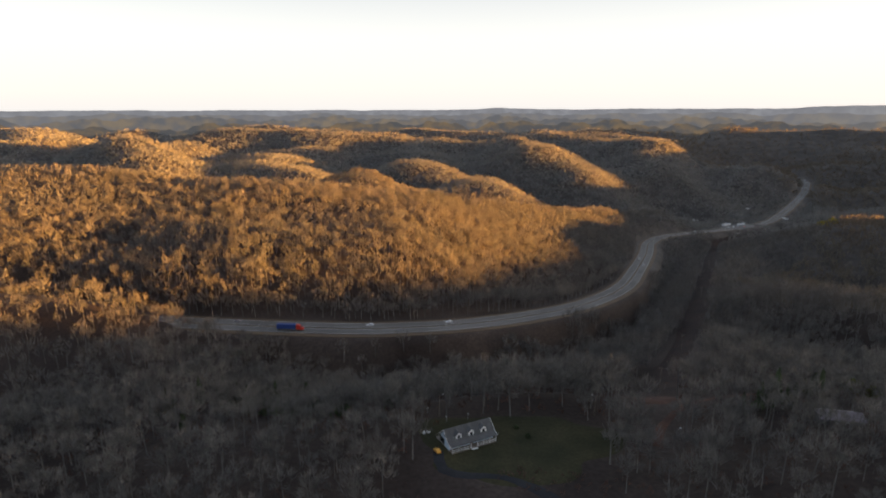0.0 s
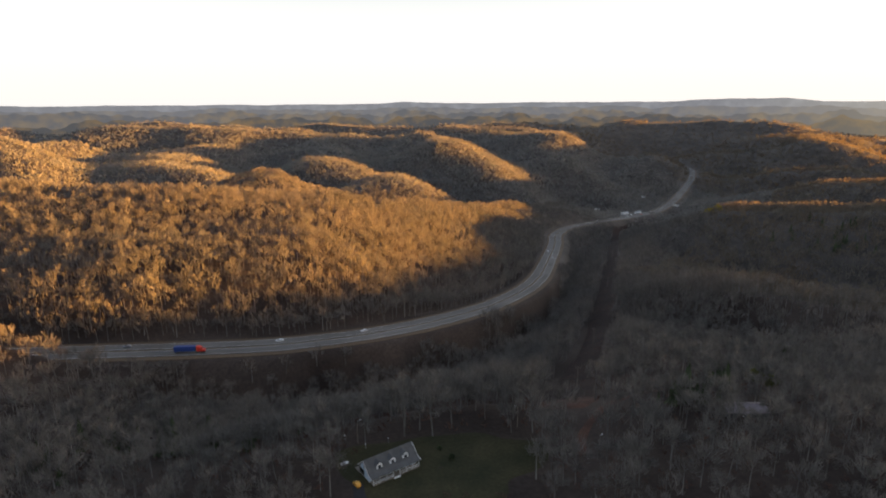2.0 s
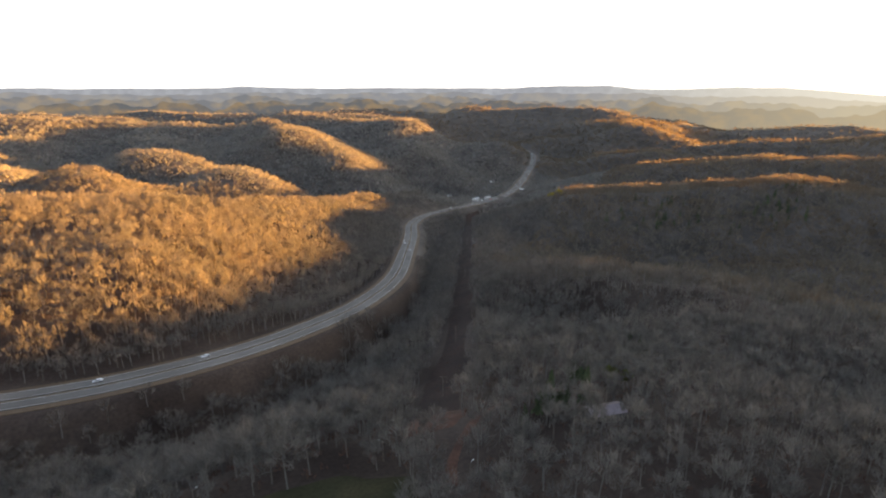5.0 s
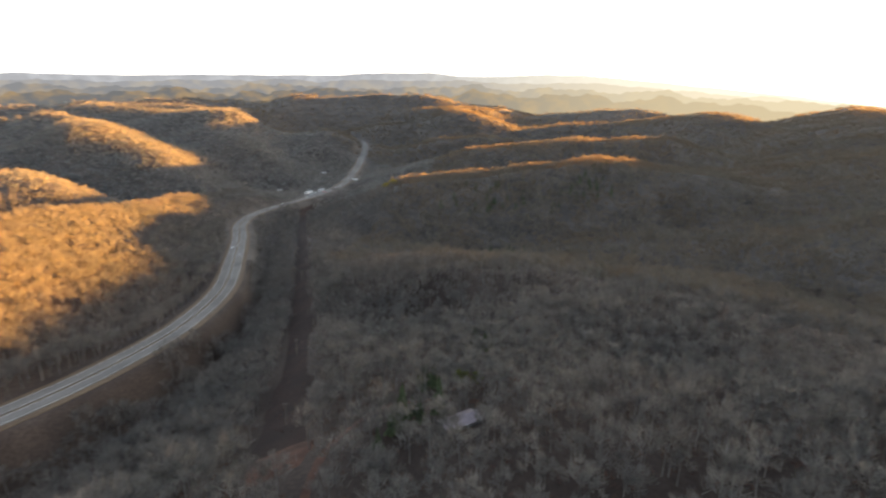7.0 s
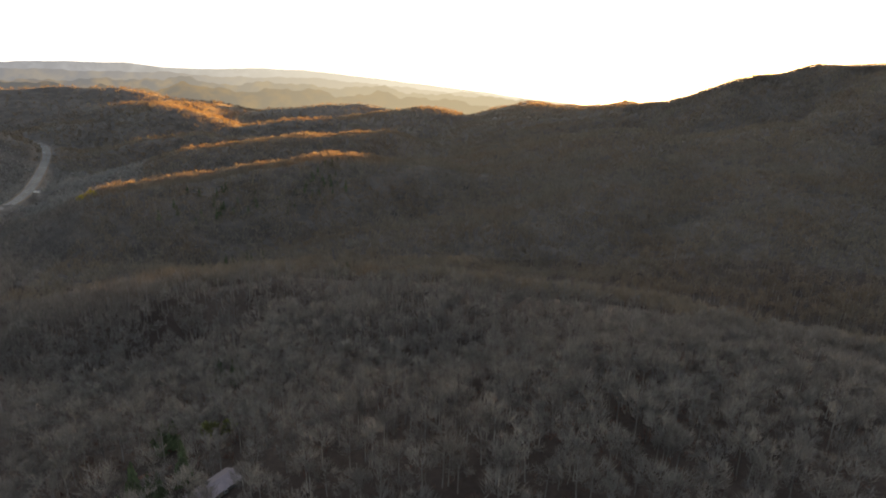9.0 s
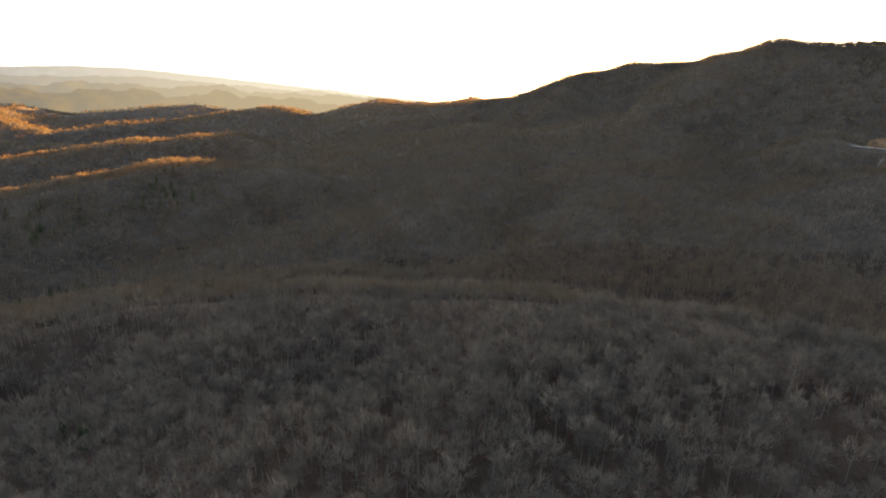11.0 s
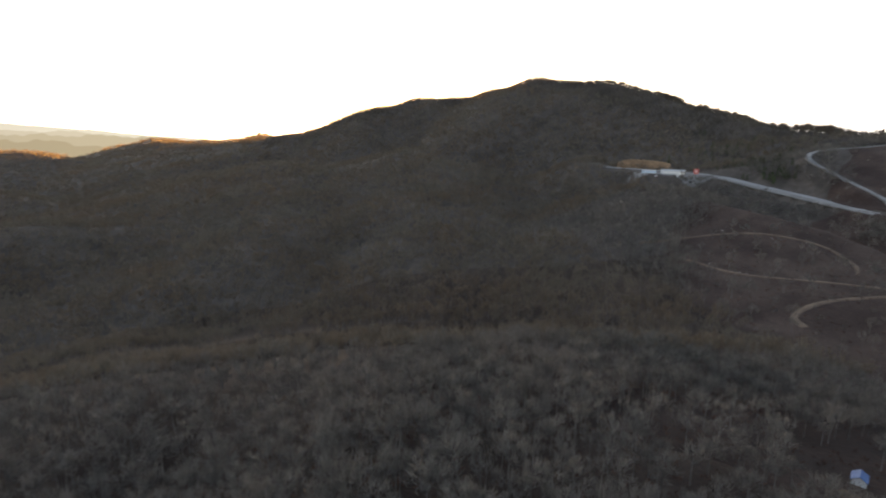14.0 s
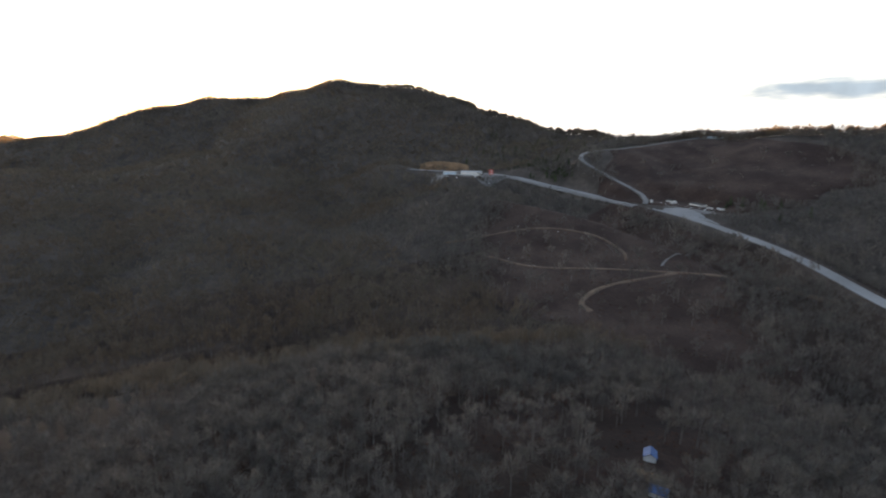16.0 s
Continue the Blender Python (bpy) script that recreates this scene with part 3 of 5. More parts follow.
EDGE = [bare_tree(s + 60, 8, 11, 0.0088, (0.12, 0.24), 0.25, 3, 1, up=1.5) for s in range(6)]
MID = [bare_tree(s + 20, 5, 6, 0.021, (0.15, 0.28), 0.28, 3, 0, up=1.3) for s in range(6)]
FAR = [bare_tree(s + 40, 4, 4, 0.055, (0.2, 0.34), 0.4, 3, 0, up=1.0) for s in range(6)]

# the ground right under the flight lies below the picture: few and light trees
x, y = scatter(13, 3, 95)
wood_of("near_woods_twigs", [joined(t) for t in EDGE], x, y, tall(x, y), M_TWIG, "leafless trees of the middle of the winter woods")
x, y = scatter(7.8, 95, 290)
order = np.argsort(np.hypot(x - 60, y - 70) + 60 * (np.hypot(x - 40, y - 40) < 115))
single, rest = order[:240], order[240:]
h = tall(x, y)
wood_of("near_woods_trunks", [t[0] for t in NEAR], x[rest], y[rest], h[rest], M_BARK, "bare grey trunks and limbs of winter woods in shade")
wood_of("near_woods_twigs", [t[1] for t in NEAR], x[rest], y[rest], h[rest], M_TWIG, "fuzzy leafless twig crowns of winter woods")
bx, by = scatter(7.0, 95, 250)
wood_of("underbrush", [t[1] for t in MID], bx, by, tall(bx, by, 4, 7), M_UNDER, "low reddish underbrush below the winter trees", 0.35)
protos = []
for (tv, tf), (cv, cf) in NEAR:
    protos.append((mesh_from("trunk", tv * 16, tf, M_BARK, False), mesh_from("crown", cv * 16, cf, M_TWIG, False)))
for q, i in enumerate(single):
    root = new("bare_tree")
    tagged(root, "leafless grey broadleaf tree standing in winter woods", "tree", group="trees of the near woods")
    root.location = (x[i], y[i], land_at(x[i : i + 1], y[i : i + 1])[0])
    root.rotation_euler = (0, 0, rng.uniform(0, 6.28))
    root.scale = [h[i] / 16] * 3
    for nm, me in zip(("trunk", "crown"), protos[q % len(protos)]):
        new(nm, me).parent = root

def stand_of(x, y):
    """The woods of the eastern valley and the slopes beyond the spur, coloured browner for the sun's glare."""
    d = nearest(x, y, SPUR)[0]
    return ~right_of(x, y, SPUR) & (d > 7 + 4 * np.sin(x * 0.05 + y * 0.03)) & ((y < 620 + 0.9 * (x - 400)) | (x > 950)) & (x > 280) & ~((y < -230) & (x < 760))


SPUR = curve(next(p for p, _, _ in CRESTS if (350, 240, -20) in p), 20)
for name, templates, r0, r1 in (("slope_woods", EDGE, 290, 580), ("hill_woods", MID, 580, 1080)):
    x, y = scatter(5.9, r0, r1)
    thin = ((x < 300) & (y > 330) & (y < 830) & (x > -420) & (random_field(y, x) < 0.85)) | (random_field(y, x) < 0.54)
    x, y = x[thin], y[thin]
    h = tall(x, y)
    wood_of(name + "_trunks", [t[0] for t in templates], x, y, h, M_BARK, "bare trunks of winter woods across the slopes")
    # the sunward valley takes the twig colour with glare painted in
    in_glare = stand_of(x, y)
    for m, mat, label in ((~in_glare, M_TWIG, "leafless grey crowns of winter woods across the slopes"), (in_glare, M_GLARETWIG, "leafless crowns in the shaded valley, browned to stand in for sun glare")):
        wood_of(name + "_twigs", [t[1] for t in templates], x[m], y[m], h[m], mat, label)
MOUNTAIN = np.array(next(p for p, _, _ in CRESTS if (1535, -577, 211) in p), float)
x, y = scatter(8.3, 1080, 1950)
near_top = nearest(x, y, MOUNTAIN)[0] < 70 + 45 * random_field(x, y)
x, y = x[near_top], y[near_top]
wood_of("mountain_top_woods", [joined(t) for t in MID], x, y, tall(x, y) * np.where(random_field(y, x) > 0.9, 1.3, 1.05), M_TOPWOOD, "bare trees along the mountain top", 0.34)
x, y = scatter(6.5, 850, 1150)
fringe = (nearest(x, y, MOUNTAIN)[0] < 24) & (x > 300) & (x < 760) & (y < -700)
x, y = x[fringe], y[fringe]
wood_of("hilltop_woods", [joined(t) for t in EDGE], x, y, tall(x, y, 15, 24) * np.where(random_field(y, x) > 0.75, 1.25, 0.85), M_TOPWOOD, "row of tall bare trees along the hilltop", 0.3)
SKYLINE = curve([(1480, -630, 0), (1387, -676, 0), (1219, -755, 0), (1093, -753, 0), (1013, -776, 0), (893, -757, 0), (773, -804, 0), (635, -815, 0), (524, -835, 0), (424, -864, 0), (327, -899, 0), (224, -908, 0), (126, -938, 0), (23, -958, 0), (-80, -985, 0)], 2.2)
UPRIGHT = [bare_tree(s + 140, 9, 18, 0.04, (0.16, 0.34), 0.2, 4, 9, up=2.4) for s in range(6)]
x, y = SKYLINE[:, 0] + rng.normal(0, 7, len(SKYLINE)), SKYLINE[:, 1] + rng.normal(0, 9, len(SKYLINE))
stands = 0.5 + 0.5 * np.sin(np.arange(len(x)) * 0.11 + 1.5 * np.sin(np.arange(len(x)) * 0.033))
ok = (rng.uniform(0, 1, len(x)) < 0.2 + 0.75 * stands) & ~((np.abs(x - 470) < 24) & (y < -800))
x, y, stands = x[ok], y[ok], stands[ok]
wood_of("skyline_woods", [joined(t) for t in UPRIGHT], x, y, rng.uniform(8, 15, len(x)) + (5 * stands) * (x < 1250) + 5 * (x < 480), M_SKYWOOD, "row of upright bare trees along the ridge top", 0.08)
FARTHER = [bare_tree(s + 40, 4, 6, 0.03, (0.17, 0.3), 0.33, 3, 0, up=1.2) for s in range(6)]
# far crowns get the twig colour with haze lightened into it
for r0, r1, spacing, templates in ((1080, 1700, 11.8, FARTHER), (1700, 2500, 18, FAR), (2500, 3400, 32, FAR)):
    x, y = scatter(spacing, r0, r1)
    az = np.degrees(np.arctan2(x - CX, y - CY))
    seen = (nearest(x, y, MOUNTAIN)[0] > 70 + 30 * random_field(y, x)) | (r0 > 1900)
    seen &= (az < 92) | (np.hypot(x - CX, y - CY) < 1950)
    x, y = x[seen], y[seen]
    in_glare = stand_of(x, y)
    for m, mat, label in ((~in_glare, M_HAZETWIG, "far winter woods over rolling hills, haze put into their paler colour"), (in_glare, M_GLARETWIG, "far woods on the shaded mountain, browned to stand in for sun glare")):
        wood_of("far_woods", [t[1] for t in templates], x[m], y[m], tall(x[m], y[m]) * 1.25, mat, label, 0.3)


def low_brush(cx, cy, rx, ry, turn, spacing, lo, hi, templates, label, mat=M_UNDER):
    """Cut brush and saplings on open ground."""
    n = int(2 * max(rx, ry) / spacing)
    i, j = np.meshgrid(np.arange(n), np.arange(n))
    u = (i.ravel() + rng.uniform(0, 1, n * n)) * spacing - max(rx, ry)
    v = (j.ravel() + rng.uniform(0, 1, n * n)) * spacing - max(rx, ry)
    ok = (np.hypot(u / rx, v / ry) < 1) & (rng.uniform(0, 1, n * n) < 0.45 + 0.5 * np.sin(u * 0.09) * np.sin(v * 0.11))
    c, s = math.cos(radians(turn)), math.sin(radians(turn))
    x, y = cx + u[ok] * c - v[ok] * s, cy + u[ok] * s + v[ok] * c
    wood_of("low_brush", templates, x, y, rng.uniform(lo, hi, len(x)), mat, label, 0.3)


low_brush(425, -362, 205, 112, -28, 5.5, 2.0, 5.0, [t[1] for t in MID], "low cut brush over the cleared slope")
low_brush(520, -690, 165, 118, 0, 6.5, 2.0, 4.5, [t[1] for t in MID], "low cut brush over the bare hillside")
low_brush(17, 134, 44, 15, 0, 3.0, 2.0, 4.6, [t[1] for t in MID], "low dark brush below the lawn")
low_brush(214, -95, 46, 68, -20, 4.0, 1.5, 3.5, [t[1] for t in MID], "low red-brown brush on open ground")
low_brush(425, -362, 200, 108, -28, 12, 3.5, 8.0, [joined(t) for t in MID], "bare saplings over the cleared slope", M_TWIG)
low_brush(520, -690, 160, 112, 0, 13, 3.0, 7.0, [joined(t) for t in MID], "bare saplings over the bare hillside", M_TWIG)
low_brush(140, 308, 7, 115, -28, 3.6, 1.2, 2.8, [t[1] for t in MID], "low reddish scrub in the power line's clearing, tree shade put into its colour")


# ---- building blocks ----
def part(name, bm, mat, parent, label=""):
    me = bpy.data.meshes.new(name)
    bm.to_mesh(me)
    bm.free()
    me.materials.append(mat)
    ob = new(name, me)
    ob.parent = parent
    if label:
        ob["label"] = label
    return ob


def thing(name, label, category, x, y, turn=0.0, z=None, group="", tilt=(0, 0)):
    """An empty at the base of a thing, resting on the land."""
    root = new(name)
    tagged(root, label, category, group)
    if z is None:
        z = float(land_at(np.array([x]), np.array([y]))[0])
    root.matrix_world = pose(x, y, z, tilt[0], tilt[1], turn)
    return root


def box(bm, x0, x1, y0, y1, z0, z1, bevel=0.0):
    v = bmesh.ops.create_cube(bm, size=1, matrix=Matrix.Translation(((x0 + x1) / 2, (y0 + y1) / 2, (z0 + z1) / 2)) @ Matrix.Diagonal((x1 - x0, y1 - y0, z1 - z0, 1)))["verts"]
    if bevel:
        bmesh.ops.bevel(bm, geom=list({e for q in v for e in q.link_edges}), offset=bevel, segments=2, affect="EDGES", profile=0.6)
    return bm


def boxes(*rows, bevel=0.0):
    bm = bmesh.new()
    for r in rows:
        box(bm, *r, bevel=bevel)
    return bm


def prism(profile, x0, x1):
    """A profile of (y, z) corners drawn out along x."""
    bm = bmesh.new()
    a = [bm.verts.new((x0, y, z)) for y, z in profile]
    b = [bm.verts.new((x1, y, z)) for y, z in profile]
    n = len(profile)
    bm.faces.new(a[::-1])
    bm.faces.new(b)
    for i in range(n):
        bm.faces.new((a[i], a[(i + 1) % n], b[(i + 1) % n], b[i]))
    bmesh.ops.recalc_face_normals(bm, faces=bm.faces)
    return bm


def tube(a, b, ra, rb, n=10, bm=None):
    bm = bm or bmesh.new()
    a, b = Vector(a), Vector(b)
    m = Matrix.Translation((a + b) / 2) @ (b - a).to_track_quat("Z", "Y").to_matrix().to_4x4()
    bmesh.ops.create_cone(bm, cap_ends=True, segments=n, radius1=ra, radius2=rb, depth=(b - a).length, matrix=m)
    return bm


def paint(name, colour, rough=0.4, metal=0.0, spread=0.06):
    return material(name, colour, rough, metal, spread, scale=0.7, fine=4.0, spec=0.5)


M_WALL = material("pale_siding", (0.52, 0.63, 0.74), 0.7, spread=0.07, scale=0.3, fine=5)
M_ROOF = material("grey_shingles", (0.1, 0.098, 0.096), 0.9, spread=0.14, scale=0.5, fine=6, bump=0.02)
M_TRIM = material("white_trim", (0.78, 0.78, 0.77), 0.5, spread=0.05, scale=0.5, fine=5)
M_GLASS = paint("dark_window_glass", (0.02, 0.024, 0.03), 0.08)
M_WOOD = material("weathered_boards", (0.2, 0.17, 0.14), 0.85, spread=0.2, scale=0.4, fine=6)
M_WHITE = paint("white_car_paint", (0.8, 0.8, 0.8), 0.3)
M_SILVER = paint("silver_car_paint", (0.45, 0.46, 0.48), 0.3, 0.5)
M_AMBER = paint("amber_car_paint", (0.75, 0.36, 0.04), 0.3)
M_REDP = paint("red_truck_paint", (0.6, 0.05, 0.03), 0.35)
M_BLUEP = paint("blue_trailer_paint", (0.02, 0.05, 0.2), 0.5)
M_DARKP = paint("dark_car_paint", (0.05, 0.055, 0.07), 0.3)
M_RUBBER = paint("black_rubber", (0.02, 0.02, 0.02), 0.8)
M_RIM = paint("alloy_rim", (0.5, 0.5, 0.5), 0.35, 0.9)
M_STEEL = paint("galvanised_steel", (0.4, 0.41, 0.42), 0.5, 0.7)
M_LAMP = paint("lamp_lens", (0.8, 0.8, 0.78), 0.2)
M_TAIL = paint("red_lens", (0.5, 0.02, 0.02), 0.2)
M_MAUVE = material("mauve_metal_roof", (0.2, 0.165, 0.175), 0.5, 0.2, spread=0.1, scale=0.5, fine=3)
M_BLUEROOF = material("blue_tarp_roof", (0.08, 0.14, 0.3), 0.5, spread=0.15, scale=0.5, fine=3)
M_STONE = material("pale_stone", (0.5, 0.48, 0.46), 0.9, spread=0.15, scale=0.8, fine=4, bump=0.05)
M_RUST = material("dark_red_dirt", (0.075, 0.038, 0.026), 0.95, spread=0.3, scale=0.1, fine=1.0, bump=0.1)
M_BANK = material("orange_clay", (0.21, 0.135, 0.08), 0.95, spread=0.25, scale=0.1, fine=1.0, bump=0.2)
M_LEAFY = material("yellow_green_leaves", (0.3, 0.24, 0.03), 0.8, spread=0.25, scale=0.3, fine=2, island=0.3)

M_OLIVE = material("olive_leaves", (0.09, 0.095, 0.025), 0.8, spread=0.25, scale=0.3, fine=2, island=0.3)


# ---- open ground ----
def patch(name, cx, cy, rx, ry, lift, mat, label, category, turn=0.0, wob=0.12, seed=1, rings=7, seg=40):
    """A sheet with an uneven rim that lies on the land."""
    g = np.random.default_rng(seed)
    k = np.arange(seg) * 2 * np.pi / seg
    rim = 1 + wob * (np.sin(3 * k + g.uniform(0, 6)) + 0.6 * np.sin(5 * k + g.uniform(0, 6)) + 0.3 * np.sin(9 * k + g.uniform(0, 6)))
    v = []
    for f in np.linspace(0.02, 1, rings):
        u, w = f * rim * rx * np.cos(k), f * rim * ry * np.sin(k)
        c, s = math.cos(radians(turn)), math.sin(radians(turn))
        px, py = cx + u * c - w * s, cy + u * s + w * c
        v.append(np.column_stack([px, py, land_at(px, py) + lift * (1 if f < 1 else -0.6)]))
    v = np.stack(v, 1)
    return structure(name, mesh_from(name, v.reshape(-1, 3), grid_faces(seg, rings, True), mat), label, category)


def lane(line, width, mat, label, lift=0.16, name="track"):
    half = width / 2
    n = sides(line)
    v = []
    for o in (-half, -half * 0.5, 0, half * 0.5, half):
        q = line[:, :2] + n * (o * (1 + 0.15 * np.sin(np.arange(len(line)) * 0.9))[:, None])
        v.append(np.column_stack([q, land_at(q[:, 0], q[:, 1]) + lift * (1 if abs(o) < half else -0.8)]))
    return structure(name, mesh_from(name, np.stack(v, 1).reshape(-1, 3), grid_faces(len(line), 5), mat), label, "track")


patch("lawn", 24, 162, 34, 20, 0.12, M_LAWN, "mown dull-green winter lawn round the house", "lawn", seed=3, rings=12, seg=64)
lane(DRIVE, 4.5, M_DARKASPH, "dark asphalt driveway curving to the house", 0.22, "driveway")
# scrub strip with the shade of the cut darkened into its colour
lane(CUT, 21, M_SHADESCRUB, "reddish scrub in the power line's clearing, tree shade put into its colour", 0.3, "power_line_cut")
patch("clearing", 83, 205, 12, 20, 0.5, M_RUST, "reddish brown brush at the end of the power-line clearing", "clearing", turn=-30, seed=12)
lane(TRACK, 4.0, M_RUST, "reddish dirt track through the woods", 0.2)
patch("clearing", 425, -362, 225, 125, 0.7, M_BRUSH, "cleared hillside of dark brown brush and cut scrub", "clearing", turn=-28, seed=5, rings=36, seg=140)
patch("clearing", 520, -690, 185, 132, 1.3, M_BRUSH, "bare dark brown hillside of cut brush above the ridge road", "clearing", seed=6, rings=40, seg=140)
for pts, w in (
    ([(592, -284), (564, -343), (530, -380), (486, -410), (450, -405), (430, -395), (416, -380)], 5.5),
    ([(520, -290), (464, -302), (412, -350), (358, -377), (295, -400), (240, -405)], 7.0),
    ([(358, -377), (383, -316), (380, -277), (362, -268)], 9.0),
):
    lane(curve([(a, b, 0) for a, b in pts], 5), w, M_DIRT, "pale tan dirt track across the cleared slope", 1.0)
lane(curve([(380, -385, 0), (387, -403, 0), (392, -440, 0), (400, -470, 0)], 5), 4, M_GRAVEL, "grey gravel ramp up to the ridge road", 1.0)
patch("gravel_lot", 795, -474, 60, 22, 0.35, M_GRAVEL, "pale gravel lot beside the ridge road", "parking lot", turn=53, seed=8)
patch("gravel_lot", 480, -570, 46, 13, 0.35, M_GRAVEL, "pale gravel lot with parked vehicles", "parking lot", turn=-6, seed=9)
patch("road_apron", 455, -546, 44, 13, 0.42, M_PALEROAD, "wide pale asphalt apron where the lane leaves the ridge road", "apron", turn=-4, seed=14)
patch("clearing", 214, -95, 50, 72, 0.15, M_DARKBRUSH, "open dark red-brown ground with few trees", "clearing", turn=-20, seed=15, rings=14, seg=60)


def cut_bank(a, b, base, high, lean, mat, label, seed):
    """A raw earth face between two places, leaning back into the hill, with gullied, uneven rows."""
    g = np.random.default_rng(seed)
    n, rows = 40, 8
    u = np.linspace(0, 1, n)
    a, b = np.array(a, float), np.array(b, float)
    along = (b - a) / np.linalg.norm(b - a)
    back = np.array([-along[1], along[0]])
    if back @ a < 0:
        back = -back
    rim = (0.55 + 0.45 * np.sin(u * np.pi) ** 0.5) * (1 + 0.05 * np.sin(u * 7) + 0.02 * g.normal(size=n))
    gully = 0.6 * np.sin(u * 46 + 2) + 0.4 * g.normal(size=n)
    v = []
    for k in range(rows + 1):
        f = min(k / (rows - 1), 1.0)
        p = a + u[:, None] * (b - a) + back * (lean * f + gully * math.sin(f * 3) + (0 if k < rows else 26))[:, None]
        z = base + (high * rim * f ** 0.8 if k < rows else np.zeros(n) - 6)
        v.append(np.column_stack([p, z]))
    return structure("clay_bank", mesh_from("clay_bank", np.stack(v, 1).reshape(-1, 3), grid_faces(n, rows + 1), mat), label, "bank")


cut_bank((906, -446), (856, -516), 32, 18, 14, M_BANK, "bare orange clay bank cut into the hill", 10)
patch("cabin_yard", 177, -83, 8, 5, 0.3, M_VERGE, "worn tan yard round the small white cabins", "yard", seed=11)
patch("junction_apron", 600, 1106, 48, 20, 0.5, M_ASPHALT, "worn asphalt apron at the highway junction", "apron", turn=25, seed=12)


# ---- the house ----
def window(parent, x0, x1, z0, z1, y, face=-1):
    """A framed window in a wall that faces -y or +y."""
    f = face * 0.05
    w = part("window", boxes((x0, x1, *sorted((y, y + f)), z0, z0 + 0.1), (x0, x1, *sorted((y, y + f)), z1 - 0.1, z1), (x0, x0 + 0.1, *sorted((y, y + f)), z0 + 0.1, z1 - 0.1), (x1 - 0.1, x1, *sorted((y, y + f)), z0 + 0.1, z1 - 0.1)), M_TRIM, parent, "white window frame")
    part("pane", boxes((x0 + 0.1, x1 - 0.1, *sorted((y + f * 0.2, y + f * 0.5)), z0 + 0.1, z1 - 0.1)), M_GLASS, w, "dark glass pane")
    return w


house = thing("house", "pale blue-grey dormered house with a grey shingle roof and front porch", "house", 7.9, 164.8, 25.3, 0.0)
L, D, H = 8.2, 3.2, 2.9
part("wall", prism([(-D, -0.4), (D, -0.4), (D, H), (0, H + 2.75), (-D, H)], -L, L), M_WALL, house)
part("foundation", boxes((-L - 0.1, L + 0.1, -D - 0.1, D + 0.1, -0.6, 0.35)), M_STONE, house)
slab = 0.2
part("roof", prism([(-D - 2.2, H - 0.42), (-D - 0.3, H + 0.02), (0, H + 3.0), (D + 0.5, H - 0.2), (D + 0.5, H - 0.2 + slab), (0, H + 3.0 + slab), (-D - 0.3, H + 0.25), (-D - 2.2, H - 0.42 + slab)], -L - 0.5, L + 0.5), M_ROOF, house, "grey shingle roof running down over the porch")
part("ridge_cap", boxes((-L - 0.5, L + 0.5, -0.15, 0.15, H + 3.15, H + 3.27)), M_ROOF, house)
for side in (-1, 1):
    part("barge_board", prism([(-D - 2.2, H - 0.5), (-D - 0.3, H), (0, H + 2.95), (D + 0.5, H - 0.3), (D + 0.5, H), (0, H + 3.25), (-D - 0.3, H + 0.28), (-D - 2.2, H - 0.2)], side * (L + 0.5) - 0.04 + side * 0.05, side * (L + 0.5) + 0.04 + side * 0.05), M_TRIM, house)
for cx in (-4.6, 0.0, 4.6):
    bm = bmesh.new()
    rows = [[bm.verts.new((cx + u, yy, H + w)) for u, w in ((-1.0, 0.3), (1.0, 0.3), (1.0, 1.9), (0, 2.75), (-1.0, 1.9))] for yy in (-2.95, -0.5)]
    bm.faces.new(rows[0])
    bm.faces.new(rows[1][::-1])
    for k in range(5):
        bm.faces.new((rows[0][k], rows[1][k], rows[1][(k + 1) % 5], rows[0][(k + 1) % 5]))
    bmesh.ops.recalc_face_normals(bm, faces=bm.faces)
    dorm = part("dormer", bm, M_TRIM, house, "white-fronted roof dormer")
    bm = bmesh.new()
    for sd in (-1, 1):
        slope = [(0, 2.8), (sd * 1.25, 1.75), (sd * 1.25, 1.86), (0, 2.93)]
        ends = [[bm.verts.new((cx + u, yy, H + w)) for u, w in slope] for yy in (-3.05, -0.2)]
        bm.faces.new(ends[0])
        bm.faces.new(ends[1][::-1])
        for k in range(4):
            bm.faces.new((ends[0][k], ends[1][k], ends[1][(k + 1) % 4], ends[0][(k + 1) % 4]))
    bmesh.ops.recalc_face_normals(bm, faces=bm.faces)
    part("dormer_roof", bm, M_ROOF, dorm, "grey shingled dormer roof")
    part("pane", boxes((cx - 0.45, cx + 0.45, -2.99, -2.95, H + 0.75, H + 1.75)), M_GLASS, dorm, "dark glass pane")
part("porch_floor", boxes((-L, L, -D - 2.2, -D, 0.3, 0.48)), M_WOOD, house)
part("porch_skirt", boxes((-L, L, -D - 2.2, -D - 2.1, -0.5, 0.3)), M_WOOD, house)
for i in range(8):
    px = -L + 0.15 + i * (2 * L - 0.3) / 7
    part("porch_post", boxes((px - 0.08, px + 0.08, -D - 2.15, -D - 1.99, 0.48, H - 0.34), bevel=0.015), M_TRIM, house)
for i in range(7):
    if i == 3:
        continue
    a = -L + 0.23 + i * (2 * L - 0.3) / 7
    b = a + (2 * L - 0.3) / 7 - 0.16
    rail = part("porch_railing", boxes((a, b, -D - 2.11, -D - 2.03, 1.3, 1.38), (a, b, -D - 2.11, -D - 2.03, 0.6, 0.66)), M_TRIM, house)
    part("balusters", boxes(*[(a + 0.15 + q * 0.24, a + 0.19 + q * 0.24, -D - 2.09, -D - 2.05, 0.66, 1.3) for q in range(int((b - a) / 0.24))]), M_TRIM, rail)
